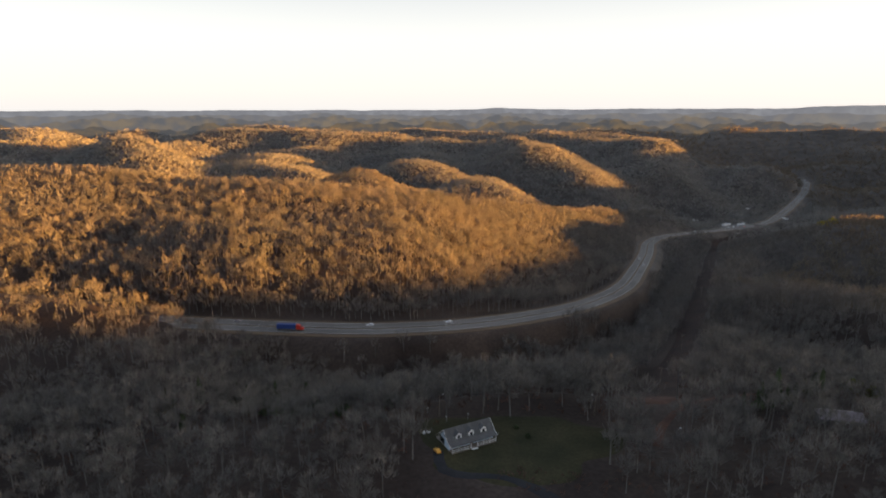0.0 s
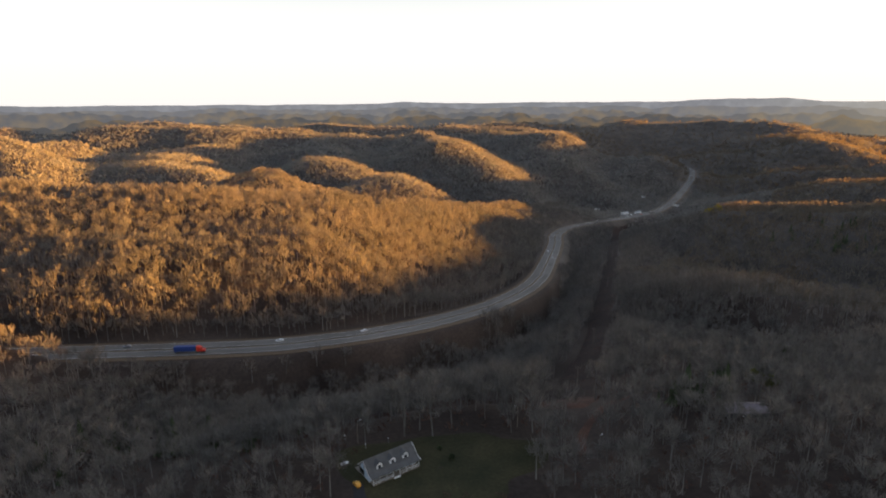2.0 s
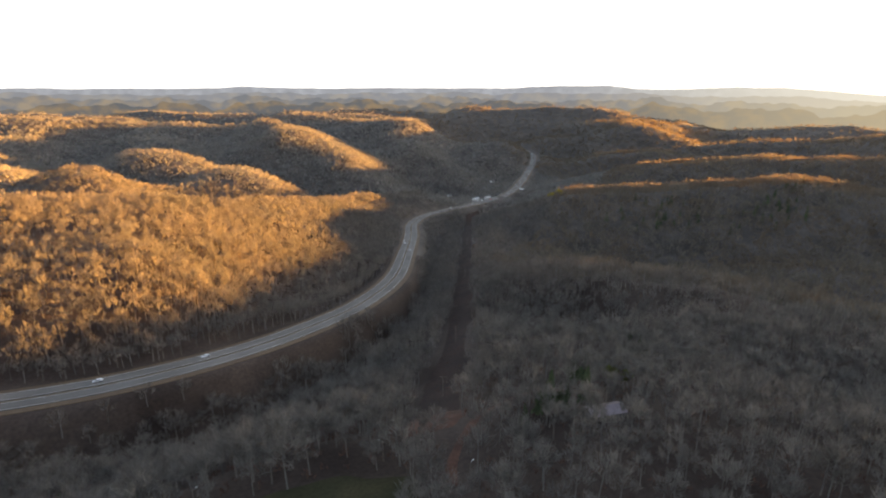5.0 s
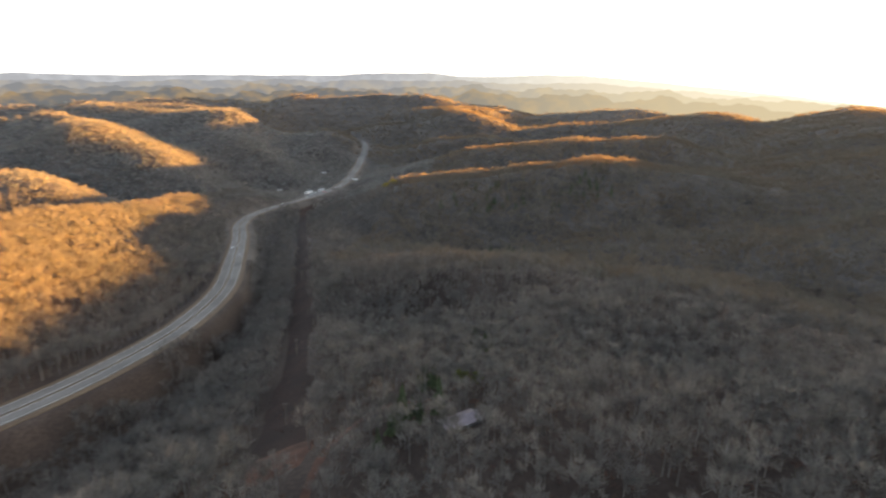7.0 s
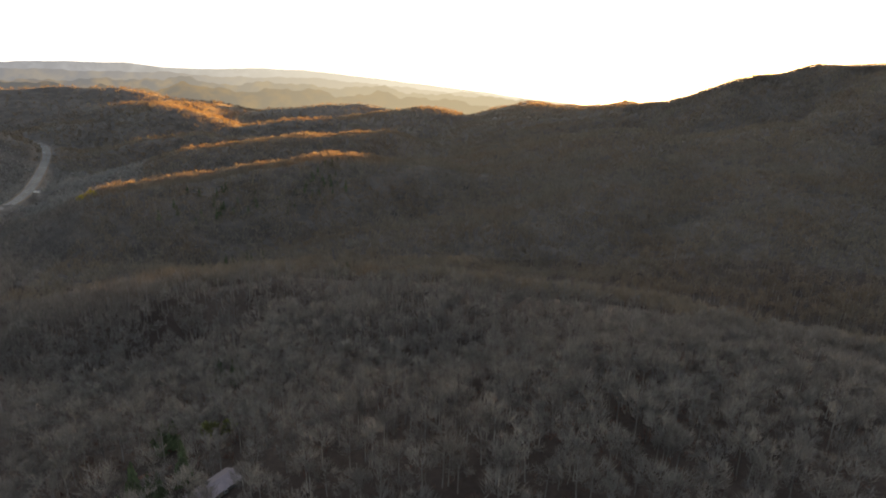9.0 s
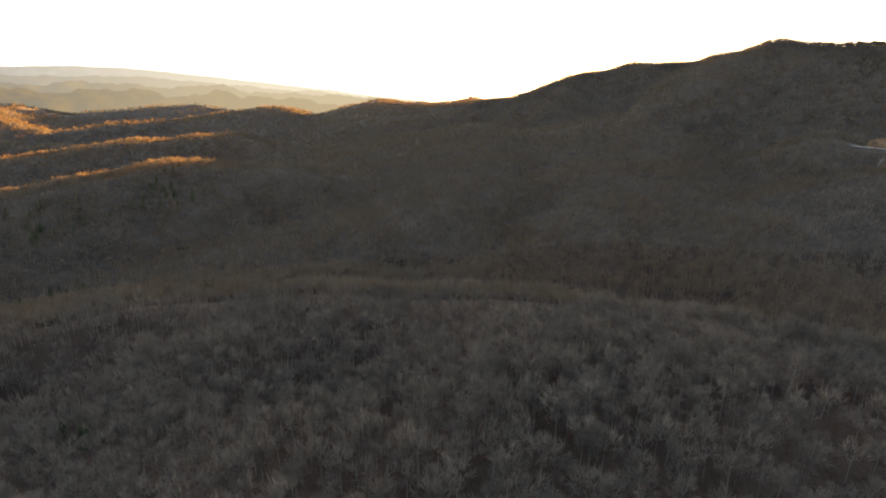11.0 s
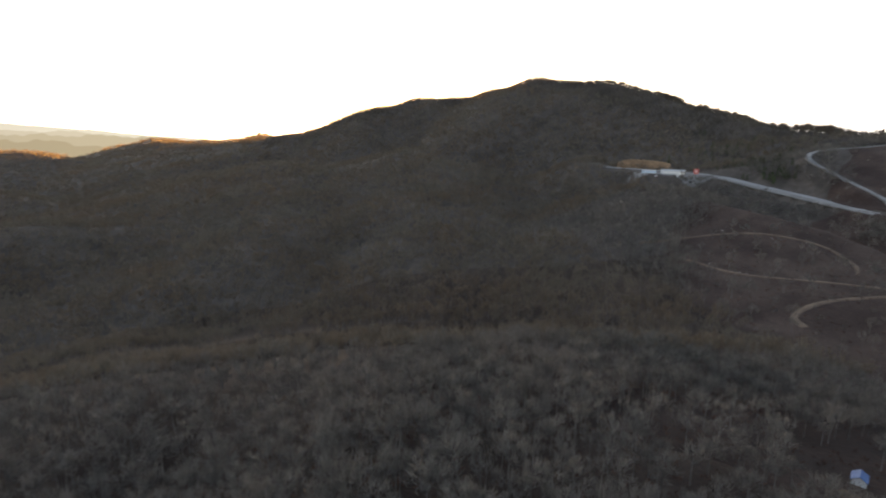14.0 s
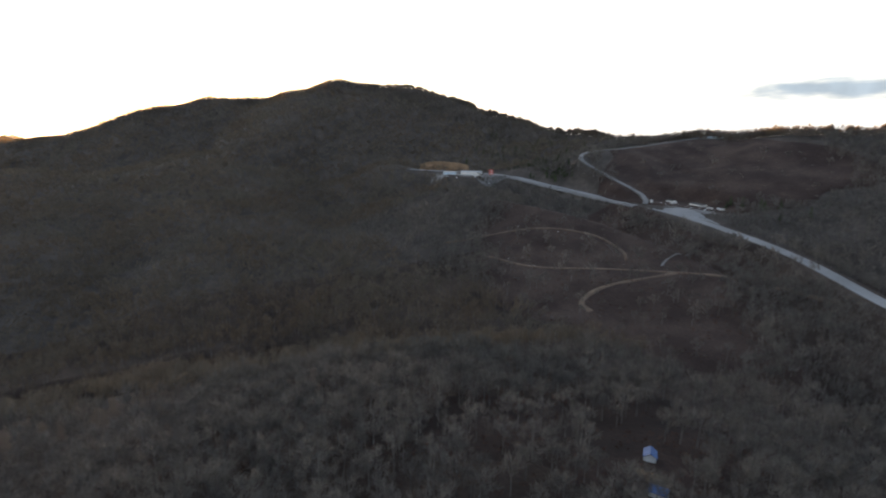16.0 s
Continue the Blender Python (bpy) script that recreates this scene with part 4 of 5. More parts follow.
part("steps", boxes(*[(-1.1, 1.1, -D - 2.2 - 0.3 * (q + 1), -D - 2.2 - 0.3 * q, -0.4, 0.3 - 0.17 * q) for q in range(3)]), M_TRIM, house)
door = part("door", boxes((-0.5, 0.5, -D - 0.06, -D - 0.01, 0.48, 2.5)), M_WOOD, house, "brown panelled front door")
part("door_handle", boxes((0.32, 0.4, -D - 0.13, -D - 0.07, 1.4, 1.5)), M_STEEL, door, "steel handle")
for wx in (-7.2, -4.6, -2.4, 1.6, 4.0, 6.4):
    window(house, wx, wx + 1.2, 1.1, 2.4, -D)
for wx in (-6.5, -2.0, 2.0, 5.5):
    window(house, wx, wx + 1.1, 1.1, 2.3, D, 1)
gable = part("gable_window", boxes((-L - 0.06, -L, -0.6, 0.6, 3.4, 4.7)), M_TRIM, house, "white gable window frame")
part("pane", boxes((-L - 0.09, -L - 0.06, -0.48, 0.48, 3.5, 4.6)), M_GLASS, gable)
# no opening here: a dark slab on the wall paints the doorway's inner shade
part("garage_shade", boxes((-L - 0.08, -L, 0.4, 3.4, -0.1, 2.2)), M_GLASS, house, "dark slab painting the shade of an open garage doorway in the gable end")
deck = part("rear_deck", boxes((-L - 0.5, 4.0, D, D + 3.0, 0.0, 0.16)), M_WOOD, house, "weathered wooden rear deck")
part("deck_railing", boxes((-L - 0.5, 4.0, D + 2.92, D + 3.0, 0.95, 1.05), *[(-L - 0.5 + q * 1.55, -L - 0.42 + q * 1.55, D + 2.92, D + 3.0, 0.16, 0.95) for q in range(9)]), M_WOOD, deck)


# ---- vehicles ----
def car(label, body, x, y, turn, z=None, group="", long=4.6, van=False):
    root = thing("van" if van else "car", label, "van" if van else "car", x, y, turn, z, group)
    h = long / 2
    tall_y = 1.95 if van else 1.42
    side = [(-h, 0.35), (h, 0.35), (h, 0.72), (h * 0.92, 0.82), (h * 0.45, 0.92), (h * 0.2, tall_y), (-h * 0.62, tall_y), (-h * 0.88, 0.98), (-h, 0.92)]
    bm = prism([(a, b) for a, b in side], -0.88, 0.88)
    bmesh.ops.rotate(bm, verts=bm.verts, cent=(0, 0, 0), matrix=Matrix.Rotation(-math.pi / 2, 3, "Z"))
    bmesh.ops.bevel(bm, geom=list(bm.edges), offset=0.07, segments=2, affect="EDGES")
    part("body", bm, body, root)
    part("windscreen", boxes((h * 0.2 - 0.1, h * 0.42, -0.72, 0.72, 0.98, tall_y - 0.12)), M_GLASS, root, "dark glass windscreen")
    for sd in (-1, 1):
        part("side_window", boxes((-h * 0.6, h * 0.18, *sorted((sd * 0.86, sd * 0.9)), 0.98, tall_y - 0.14)), M_GLASS, root, "dark side glass")
        part("headlight", boxes((h - 0.06, h + 0.02, *sorted((sd * 0.5, sd * 0.8)), 0.6, 0.74)), M_LAMP, root, "clear headlight")
        part("tail_light", boxes((-h - 0.02, -h + 0.06, *sorted((sd * 0.55, sd * 0.82)), 0.68, 0.86)), M_TAIL, root, "red tail light")
        for wx in (-h * 0.62, h * 0.62):
            tyre = part("wheel", tube((wx, sd * 0.7, 0.33), (wx, sd * 0.92, 0.33), 0.33, 0.33, 14), M_RUBBER, root, "black tyre")
            part("rim", tube((wx, sd * 0.9, 0.33), (wx, sd * 0.935, 0.33), 0.2, 0.19, 10), M_RIM, tyre, "metal rim")
    return root


def on_road(s, side):
    """Place and heading on a carriageway at arc length s."""
    d = np.concatenate([[0], np.cumsum(np.linalg.norm(np.diff(ROAD[:, :2], axis=0), axis=1))])
    p = np.array([np.interp(s, d, ROAD[:, k]) for k in range(3)])
    q = np.array([np.interp(s + 4, d, ROAD[:, k]) for k in range(3)])
    t = (q - p) / np.linalg.norm(q - p)
    n = np.array([t[1], -t[0]])
    return p[0] + n[0] * side, p[1] + n[1] * side, p[2] + 0.56, math.degrees(math.atan2(t[1], t[0])), math.degrees(math.asin(-t[2]))


def arc_of(x, y):
    d = np.concatenate([[0], np.cumsum(np.linalg.norm(np.diff(ROAD[:, :2], axis=0), axis=1))])
    return float(d[np.argmin(np.hypot(ROAD[:, 0] - x, ROAD[:, 1] - y))])


def drive(root, x, y, side, back=False):
    px, py, pz, yaw, pitch = on_road(arc_of(x, y), side)
    root.matrix_world = pose(px, py, pz, 0, pitch if not back else -pitch, yaw + (180 if back else 0))


TRAFFIC = "cars on the highway"
for cx, cy, side, back, mat, lab in (
    (-47, 336, -4.5, True, M_WHITE, "white car on the far carriageway of the highway"),
    (6, 352, -4.5, True, M_WHITE, "white car on the far carriageway of the highway"),
    (-133, 332, -4.5, True, M_SILVER, "silver car on the far carriageway of the highway"),
    (243, 684, -4.5, True, M_WHITE, "white car on the highway bend"),
    (236, 640, 5.3, False, M_SILVER, "silver car on the highway bend"),
    (440, 990, 5.3, False, M_DARKP, "dark car near the highway junction"),
    (930, 1442, 5.3, False, M_WHITE, "white car on the far stretch of highway"),
    (1080, 1640, -4.5, True, M_WHITE, "white car on the far stretch of highway"),
):
    drive(car(lab, mat, 0, 0, 0, 0, TRAFFIC), cx, cy, side, back)
drive(car("white box van near the highway junction", M_WHITE, 0, 0, 0, 0, TRAFFIC, 6.5, True), 473, 1031, -5, True)
small = car("small amber yellow car parked beside the house", M_AMBER, -2.0, 157.6, 118, 0.25, "", 3.4)
small.scale = (0.85, 0.85, 0.85)

truck = thing("semi_truck", "red tractor truck with a long blue box trailer", "truck", 0, 0, 0, 0)
part("trailer", boxes((-7.8, 3.6, -1.28, 1.28, 1.15, 4.0), bevel=0.06), M_BLUEP, truck, "long blue box trailer")
part("trailer_floor", boxes((-7.8, 3.6, -1.2, 1.2, 0.95, 1.15)), M_STEEL, truck)
part("chassis", boxes((0.6, 9.4, -0.5, 0.5, 0.6, 0.95)), M_STEEL, truck)
cab = part("cab", prism([(4.3, 0.7), (8.9, 0.7), (9.1, 1.9), (7.6, 2.2), (7.1, 3.1), (5.8, 3.9), (4.3, 3.9)], -1.2, 1.2), M_REDP, truck, "red sleeper cab")
bmc = bmesh.new()
bmc.from_mesh(cab.data)
bmesh.ops.rotate(bmc, verts=bmc.verts, cent=(0, 0, 0), matrix=Matrix.Rotation(-math.pi / 2, 3, "Z"))
bmesh.ops.bevel(bmc, geom=list(bmc.edges), offset=0.1, segments=2, affect="EDGES")
bmc.to_mesh(cab.data)
bmc.free()
part("windscreen", boxes((7.1, 7.5, -1.0, 1.0, 2.25, 3.0)), M_GLASS, cab, "dark windscreen")
part("bumper", boxes((9.0, 9.3, -1.2, 1.2, 0.45, 0.95), bevel=0.05), M_RIM, truck, "chrome bumper")
for sd in (-1, 1):
    part("exhaust_stack", tube((4.2, sd * 1.05, 1.0), (4.2, sd * 1.05, 4.3), 0.09, 0.09), M_RIM, truck, "chrome exhaust stack")
    for wx in (-6.9, -5.6, 4.6, 5.9, 8.3):
        tyre = part("wheel", tube((wx, sd * 0.8, 0.52), (wx, sd * 1.25, 0.52), 0.52, 0.52, 16), M_RUBBER, truck, "black truck tyre")
        part("rim", tube((wx, sd * 1.23, 0.52), (wx, sd * 1.27, 0.52), 0.28, 0.26, 12), M_RIM, tyre, "bright metal rim")
drive(truck, -98, 330, 5.4)


# ---- poles and lamps ----
def lamp_pole(x, y, high, turn, label):
    root = thing("light_pole", label, "light pole", x, y, turn)
    part("pole", tube((0, 0, -0.5), (0, 0, high), 0.14, 0.1), M_WOOD, root, "weathered wooden pole")
    part("arm", tube((0, 0, high - 0.5), (1.2, 0, high - 0.1), 0.04, 0.04, 8), M_STEEL, root, "steel arm")
    part("lamp_head", boxes((1.0, 1.6, -0.16, 0.16, high - 0.22, high - 0.02), bevel=0.04), M_LAMP, root, "pale lamp head")
    return root


lamp_pole(-1.4, 180, 8.5, 20, "wooden yard light pole at the lawn's edge")
lamp_pole(54.6, 180, 8.0, 140, "wooden yard light pole beside the woods")
lamp_pole(76, 160, 6.5, 30, "wooden yard light pole among the trees")


def line_pole(x, y, turn, high=11):
    root = thing("utility_pole", "weathered wooden power-line pole with a crossarm", "utility pole", x, y, turn, group="power-line poles")
    part("pole", tube((0, 0, -1), (0, 0, high), 0.16, 0.11), M_WOOD, root)
    part("crossarm", boxes((-0.06, 0.06, -1.3, 1.3, high - 0.9, high - 0.72)), M_WOOD, root)
    for q in (-1.15, 0.0, 1.15):
        part("insulator", tube((0, q, high - 0.72), (0, q, high - 0.5), 0.05, 0.03, 8), M_STONE, root, "pale insulator")
    return root


for px, py in ((103, 240), (152, 328), (250, 510), (345, 692)):
    line_pole(px, py, 62)


# ---- outbuildings ----
def shed(name, label, category, x, y, turn, long, deep, high, rise, wall, roof, z=None, windows=2):
    root = thing(name, label, category, x, y, turn, z)
    part("wall", prism([(-deep / 2, -1.0), (deep / 2, -1.0), (deep / 2, high), (0, high + rise), (-deep / 2, high)], -long / 2, long / 2), wall, root)
    o = 0.35
    k = rise / (deep / 2)
    part("roof", prism([(-deep / 2 - o, high - o * k + 0.05), (0, high + rise + 0.06), (deep / 2 + o, high - o * k + 0.05), (deep / 2 + o, high - o * k + 0.2), (0, high + rise + 0.22), (-deep / 2 - o, high - o * k + 0.2)], -long / 2 - o, long / 2 + o), roof, root)
    dr = part("door", boxes((-0.5, 0.5, -deep / 2 - 0.06, -deep / 2, 0.05, 2.05)), M_WOOD, root, "brown wooden door")
    part("door_handle", boxes((0.3, 0.4, -deep / 2 - 0.1, -deep / 2 - 0.06, 1.0, 1.1)), M_STEEL, dr)
    for i in range(windows):
        wx = (1.4 + 2.6 * (i // 2)) * (1 if i % 2 else -1)
        if abs(wx) < long / 2 - 0.9:
            window(root, wx - 0.5, wx + 0.5, 0.95, min(1.95, high - 0.2), -deep / 2)
    return root


shed("barn", "low barn with a mauve metal roof half hidden by trees", "barn", 127, 160, -10, 13, 6.5, 2.4, 1.3, M_ROOF, M_MAUVE)
shed("cabin", "small white cabin with a blue roof in a worn yard", "cabin", 187, -94, 125, 5.2, 4.2, 2.4, 1.3, M_TRIM, M_BLUEROOF)
shed("cabin", "small white cabin with a pale roof in a worn yard", "cabin", 171, -76, 20, 5.4, 4.2, 2.4, 1.3, M_TRIM, M_BLUEROOF)
shed("roadside_store", "long low white roadside building on a gravel lot", "building", 797, -476, 53, 34, 10, 4.6, 1.6, M_TRIM, M_STEEL, windows=8)
shed("roadside_store", "long grey metal building on a gravel lot", "building", 815, -446, 53, 20, 9, 3.6, 1.2, M_WALL, M_STEEL, windows=6)
shed("roadside_store", "long low white roadside building behind parked vehicles", "building", 472, -590, -8, 20, 8, 3.2, 1.2, M_TRIM, M_ROOF, windows=6)
shed("roadside_store", "small white roadside building behind parked vehicles", "building", 510, -590, -8, 11, 7, 3.0, 1.2, M_TRIM, M_ROOF, windows=4)
shed("hilltop_house", "wide pale house on the treeless hilltop", "house", 597, -828, 40, 24, 11, 3.4, 3.0, M_WALL, M_ROOF, windows=8)
shed("roadside_store", "low white store at the highway junction", "building", 585, 1122, 25, 16, 9, 3.4, 1.4, M_TRIM, M_STEEL, windows=4)
shed("roadside_store", "white canopy building at the highway junction", "building", 622, 1134, 25, 14, 8, 3.6, 1.2, M_TRIM, M_STEEL, windows=4)
shed("hillside_house", "small white house beside the junction woods", "house", 626, 1350, 10, 10, 8, 3.0, 2.2, M_TRIM, M_ROOF)
shed("hillside_house", "small white house above the junction", "house", 762, 1212, 30, 10, 8, 3.0, 2.2, M_TRIM, M_ROOF)
shed("hillside_house", "small white house above the far highway", "house", 797, 1427, 20, 10, 8, 3.0, 2.2, M_TRIM, M_ROOF)
for i, (vx, vy, m) in enumerate(((788, -440, M_WHITE), (776, -466, M_WHITE), (768, -488, M_WHITE), (802, -432, M_SILVER))):
    car("white vehicle parked on the gravel lot" if m is M_WHITE else "silver vehicle parked on the gravel lot", m, vx, vy, -30 + 20 * i, None, "vehicles on the upper lot", 6.5 if i < 2 else 4.8, i < 2)


def camper(x, y, turn, label, long=8.5):
    root = thing("camper_trailer", label, "camper", x, y, turn, None, "campers in the roadside row")
    h = long / 2
    part("body", boxes((-h, h, -1.2, 1.2, 0.55, 3.15), bevel=0.18), M_TRIM, root, "white ribbed body")
    part("roof_unit", boxes((-0.5, 0.5, -0.4, 0.4, 3.15, 3.4), bevel=0.06), M_SILVER, root, "grey roof vent")
    part("hitch", boxes((h, h + 1.3, -0.08, 0.08, 0.5, 0.62)), M_STEEL, root, "steel hitch")
    for sd in (-1, 1):
        for wx in (-h * 0.6, 0.2, h * 0.62):
            part("window", boxes((wx - 0.55, wx + 0.55, *sorted((sd * 1.2, sd * 1.23)), 1.6, 2.4)), M_GLASS, root, "dark window")
        for wx in (-0.9, 0.0):
            part("wheel", tube((wx, sd * 0.95, 0.36), (wx, sd * 1.18, 0.36), 0.36, 0.36, 12), M_RUBBER, root, "black tyre")
    return root


for i, (vx, vy, tn) in enumerate(((438, -582, 8), (449, -577, -6), (499, -579, 70))):
    camper(vx, vy, tn, "white camper trailer parked behind the roadside row", 8.5 - 1.2 * (i % 2))
for i in range(9):
    vx = 440 + i * 9.0
    car(("white" if i % 3 else "silver") + " vehicle parked in the roadside row", M_WHITE if i % 3 else M_SILVER, vx, -570 + (i % 2) * 3.0, 80 + 7 * (i % 3), None, "vehicles in the roadside row", 6.2 if i % 4 == 1 else 4.8, i % 4 == 1)
for i, (vx, vy) in enumerate(((593, 1108), (606, 1114), (615, 1108), (580, 1104))):
    car("parked car at the highway junction", (M_WHITE, M_SILVER, M_REDP, M_WHITE)[i], vx, vy, 25 + 30 * i, None, "cars at the junction")
sign = thing("road_sign", "tall red and white roadside sign with unreadable bars", "sign", 776, -500, 55)
part("post", tube((0, 0, -0.5), (0, 0, 3.2), 0.12, 0.12), M_STEEL, sign, "steel post")
board = part("board", boxes((-3.2, 3.2, -0.12, 0.12, 2.2, 10.0), bevel=0.04), M_REDP, sign, "red sign board")
part("bars", boxes(*[(-2.4, 2.4, 0.12, 0.15, 3.4 + 2.2 * q, 4.5 + 2.2 * q) for q in range(3)], *[(-2.4, 2.4, -0.15, -0.12, 3.4 + 2.2 * q, 4.5 + 2.2 * q) for q in range(3)]), M_TRIM, board, "white bars")
sign = thing("road_sign", "white upright roadside sign board", "sign", 519, -560, 35)
part("board", boxes((-1.4, 1.4, -0.12, 0.12, 0.6, 5.0), bevel=0.03), M_TRIM, sign, "white sign board")
part("post", boxes((-1.2, -1.0, -0.08, 0.08, -0.5, 0.6), (1.0, 1.2, -0.08, 0.08, -0.5, 0.6)), M_STEEL, sign, "steel posts")


# ---- rocks, brush and evergreens ----
def rock(x, y, size, seed):
    g = np.random.default_rng(seed)
    bm = bmesh.new()
    bmesh.ops.create_icosphere(bm, subdivisions=2, radius=size)
    for v in bm.verts:
        v.co *= 0.75 + 0.45 * g.random()
        v.co.z = v.co.z * 0.6 + size * 0.25
    me = bpy.data.meshes.new("rock")
    bm.to_mesh(me)
    bm.free()
    me.materials.append(M_STONE)
    ob = new("rock", me)
    ob.location = (x, y, float(land_at(np.array([x]), np.array([y]))[0]) + 0.1)
    return tagged(ob, "pale stone lying on the cleared slope", "rock", group="rocks on the cleared slope")


for i, (px, py) in enumerate(((560, -365), (514, -385), (467, -305), (463, -309), (470, -300), (435, -362), (289, -379), (284, -365), (281, -353), (292, -372), (241, -311), (236, -316), (247, -306), (422, -394), (500, -300), (340, -330))):
    rock(px, py, 0.7 + 0.5 * random_field(np.array(px * 1.0), np.array(py * 1.0)), i)


def pine(seed):
    """An evergreen 1 unit high: trunk and whorls of drooping boughs."""
    g = np.random.default_rng(seed)
    fine = []
    for k in range(9):
        z = 0.16 + 0.09 * k
        r = 0.2 * (1.03 - z)
        for q in range(9):
            az = q * 0.698 + k * 0.5 + g.normal(0, 0.15)
            rr = r * g.uniform(0.75, 1.15)
            c, s = math.cos(az), math.sin(az)
            w = rr * 0.36
            fine.append((np.array([[0, 0, z + 0.09], [rr * c - w * s, rr * s + w * c, z - 0.02], [rr * c * 1.15, rr * s * 1.15, z - 0.05], [rr * c + w * s, rr * s - w * c, z - 0.02]]), np.array([(0, 1, 2), (0, 2, 3)])))
    return stick((0, 0, -0.03), (0, 0, 0.97), 0.016, 0.003, 6), joined(fine)


PINES = []
for sd in range(3):
    (tv, tf), (cv, cf) = pine(sd)
    PINES.append((mesh_from("trunk", tv * 12, tf, M_BARK, False), mesh_from("crown", cv * 12, cf, M_PINE, False)))
g = np.random.default_rng(21)
for cx, cy, rx, ry, n in ((-75, 222, 45, 22, 34), (118, 178, 14, 10, 9), (150, 205, 10, 10, 5), (205, 232, 10, 10, 4), (700, -560, 40, 22, 22), (755, -592, 46, 40, 34), (800, -670, 110, 60, 34), (395, -600, 44, 20, 9), (900, -600, 70, 60, 18), (800, 560, 50, 25, 12), (650, 620, 30, 20, 6), (470, 330, 30, 20, 8), (600, 600, 70, 40, 22), (720, 530, 70, 40, 24), (500, 480, 50, 40, 14), (455, 250, 24, 50, 12)):
    for q in range(n):
        px, py = g.normal(cx, rx / 2), g.normal(cy, ry / 2)
        root = thing("pine_tree", "dark green pine standing among bare winter trees", "tree", px, py, g.uniform(0, 360), group="pines in the woods")
        root.scale = [g.uniform(0.8, 1.45)] * 3
        for nm, me in zip(("trunk", "crown"), PINES[q % 3]):
            new(nm, me).parent = root
# the sunlit yellow-green tree at the end of the near ridge
for px, py in ((512, 736), (519, 739), (527, 734)):
    root = thing("leafy_tree", "sunlit yellow-green tree on the ridge top", "tree", px, py, 40 * (px % 7), group="leafy trees on the ridge")
    (tv, tf), (cv, cf) = bare_tree(80 + px % 5, 10, 22, 0.03, (0.08, 0.16), 0.26)
    new("trunk", mesh_from("trunk", tv * 19, tf, M_BARK, False)).parent = root
    new("crown", mesh_from("crown", cv * 19, cf, M_LEAFY, False)).parent = root


# ---- small things round the house ----
def bush(x, y, high, seed):
    """A dark clipped shrub: short stems and a dense crown of small leaves."""
    root = thing("shrub", "dark rounded shrub standing alone on the lawn", "shrub", x, y, 30 * seed, group="shrubs on the lawn")
    (tv, tf), (cv, cf) = bare_tree(120 + seed, 8, 26, 0.07, (0.12, 0.22), 0.42)
    new("stem", mesh_from("stem", tv * high * np.array([1, 1, 0.8]), tf, M_BARK, False)).parent = root
    new("foliage", mesh_from("foliage", (cv - np.array([0, 0, 0.3])) * high * 1.3, cf, M_PINE, False)).parent = root
    return root


bush(25.2, 171.3, 1.7, 1)
bush(28.5, 165.9, 2.0, 2)
tank = thing("propane_tank", "white domed propane tank on two short legs", "tank", -5.8, 168.4, 15)
shell = tube((-1.1, 0, 0.75), (1.1, 0, 0.75), 0.46, 0.46, 20)
for end in (-1, 1):
    bmesh.ops.create_uvsphere(shell, u_segments=20, v_segments=10, radius=0.46, matrix=Matrix.Translation((end * 1.1, 0, 0.75)) @ Matrix.Diagonal((0.6, 1, 1, 1)))
part("shell", shell, M_TRIM, tank, "white steel shell")
part("valve_cover", tube((0, 0, 1.18), (0, 0, 1.4), 0.16, 0.14, 14), M_STEEL, tank, "grey valve cover")
for end in (-0.8, 0.8):
    part("leg", boxes((end - 0.08, end + 0.08, -0.35, 0.35, -0.1, 0.42)), M_STEEL, tank, "steel saddle leg")
for px, py in ((1.1, 175.9), (8.8, 177.9), (-5.7, 182.5)):
    root = thing("garden_lamp", "short post lamp with a white head behind the house", "lamp post", px, py, 0, group="post lamps behind the house")
    part("post", tube((0, 0, -0.3), (0, 0, 1.9), 0.05, 0.04, 8), M_STEEL, root, "slim steel post")
    part("lamp_head", boxes((-0.16, 0.16, -0.16, 0.16, 1.9, 2.2), bevel=0.04), M_TRIM, root, "white lamp head")
    part("cap", tube((0, 0, 2.2), (0, 0, 2.32), 0.2, 0.03, 8), M_STEEL, root, "pointed metal cap")
# evergreens and a yellow-green tree near the barn
for px, py, high in ((146, 180, 13), (152, 176, 11)):
    root = thing("leafy_tree", "dull yellow-green tree among bare trees near the barn", "tree", px, py, px * 7, group="leafy trees near the barn")
    (tv, tf), (cv, cf) = bare_tree(90 + px % 5, 10, 22, 0.03, (0.08, 0.16), 0.24)
    new("trunk", mesh_from("trunk", tv * high, tf, M_BARK, False)).parent = root
    new("crown", mesh_from("crown", cv * high, cf, M_OLIVE, False)).parent = root


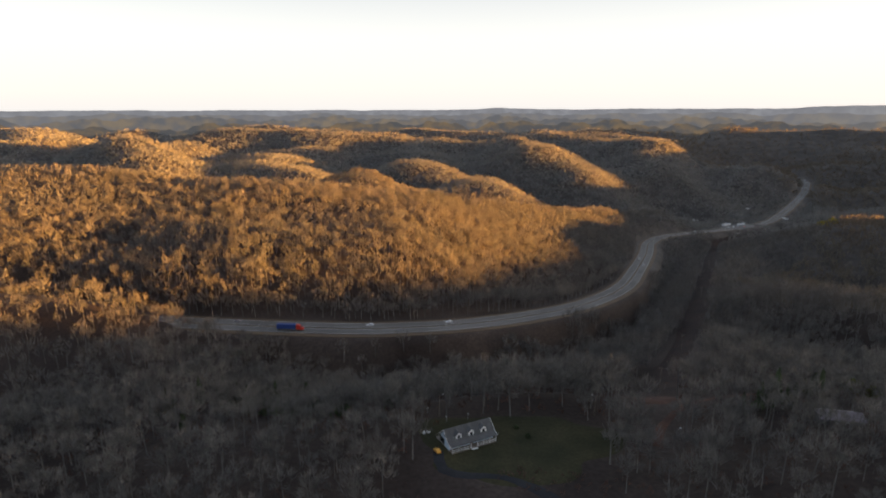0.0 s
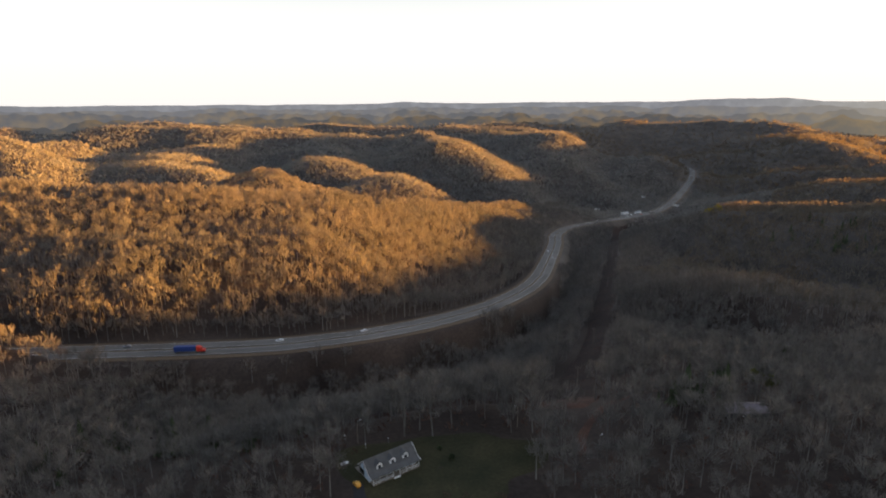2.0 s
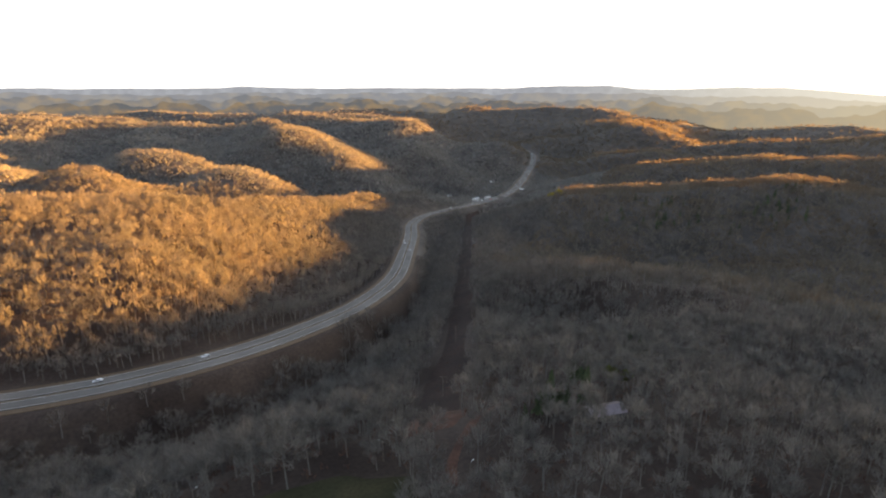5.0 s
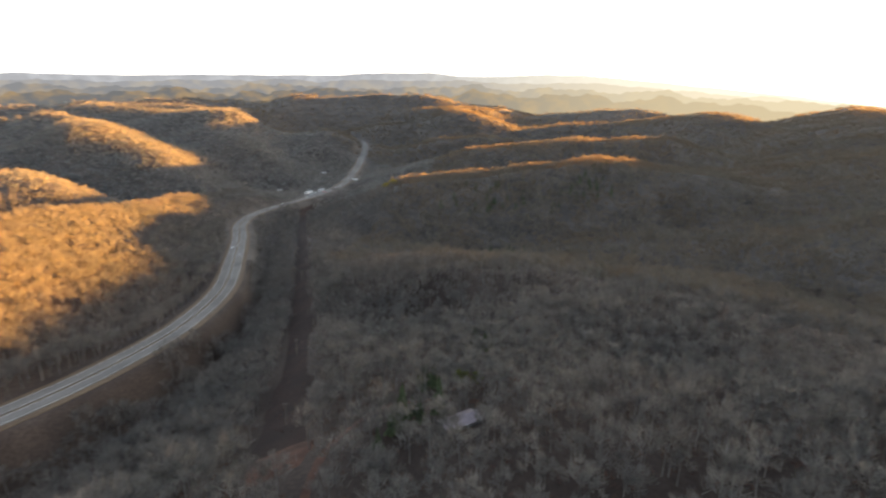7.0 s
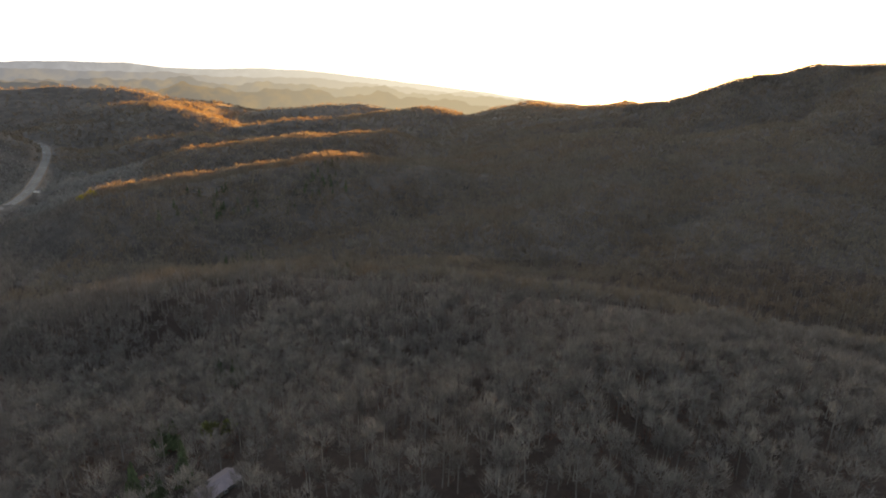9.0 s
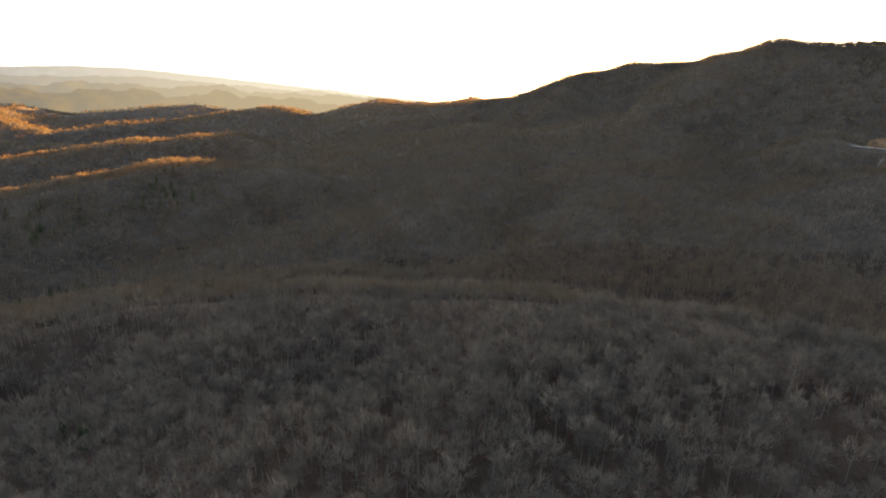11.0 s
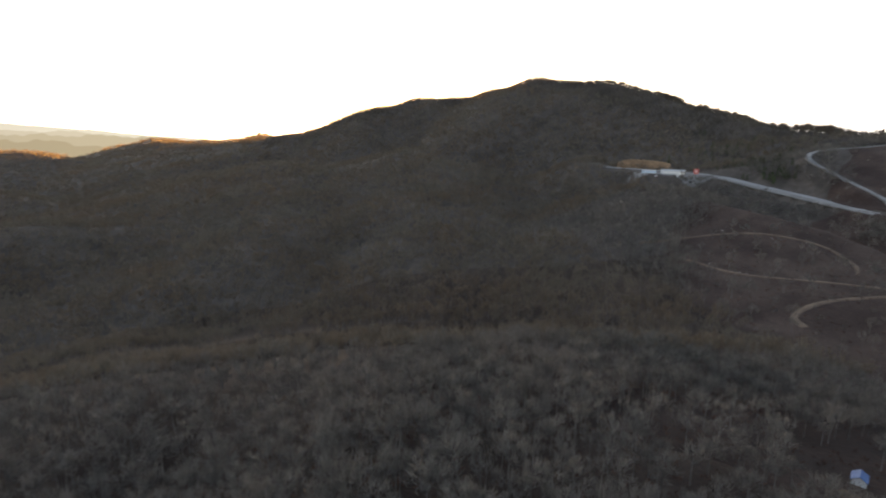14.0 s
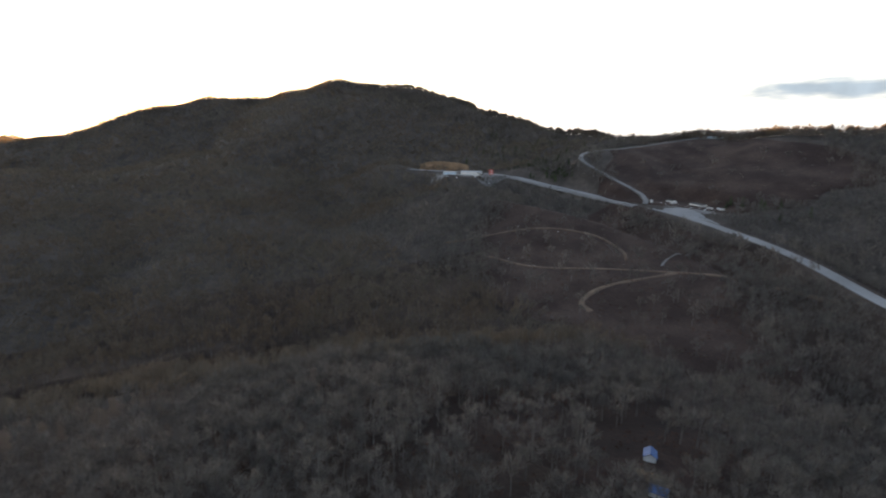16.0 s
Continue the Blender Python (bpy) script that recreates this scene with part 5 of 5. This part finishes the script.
# ---- cloud ----
def cloud(az, el, wide, high):
    """A thin far bank of cloud, drawn out level and thinning out towards its ragged rim."""
    m = glow("blue_grey_cloud", (0.5, 0.6, 0.69), scale=0.004)
    n, l = m.node_tree.nodes, m.node_tree.links
    place, scaled, length = n.new("ShaderNodeTexCoord"), n.new("ShaderNodeMapping"), n.new("ShaderNodeVectorMath")
    drawn, rag, add, fade = n.new("ShaderNodeMapping"), n.new("ShaderNodeTexNoise"), n.new("ShaderNodeMath"), n.new("ShaderNodeMapRange")
    scaled.inputs["Scale"].default_value = (1 / wide, 0, 1 / high)
    drawn.inputs["Scale"].default_value = (0.0035, 0, 0.02)
    rag.inputs["Scale"].default_value, rag.inputs["Detail"].default_value = 1.0, 4
    length.operation, add.operation = "LENGTH", "ADD"
    fade.interpolation_type = "SMOOTHSTEP"
    fade.inputs["From Min"].default_value, fade.inputs["From Max"].default_value = 0.75, 1.3
    fade.inputs["To Min"].default_value, fade.inputs["To Max"].default_value = 0.95, 0.0
    l.new(place.outputs["Object"], scaled.inputs["Vector"])
    l.new(place.outputs["Object"], drawn.inputs["Vector"])
    l.new(drawn.outputs["Vector"], rag.inputs["Vector"])
    l.new(scaled.outputs["Vector"], length.inputs[0])
    l.new(length.outputs["Value"], add.inputs[0])
    l.new(rag.outputs["Fac"], add.inputs[1])
    l.new(add.outputs["Value"], fade.inputs["Value"])
    l.new(fade.outputs["Result"], n["Principled BSDF"].inputs["Alpha"])
    far, a = 4600.0, radians(az)
    u, v = np.meshgrid(np.linspace(-1, 1, 25), np.linspace(-1, 1, 7), indexing="ij")
    sheet = np.stack([u * wide, 60 * v * v - 0.1 * wide * u * u, v * high], -1).reshape(-1, 3)
    ob = new("backdrop", mesh_from("cloud", sheet, grid_faces(25, 7), m))
    ob.matrix_world = pose(CX + far * math.sin(a), CY + far * math.cos(a), 117 + far * math.tan(radians(el)), 0, -1.5, -az)
    return tagged(ob, "thin blue-grey streak of cloud low in the sky", "cloud", kind="structure")


cloud(158.4, 3.35, 900, 115)
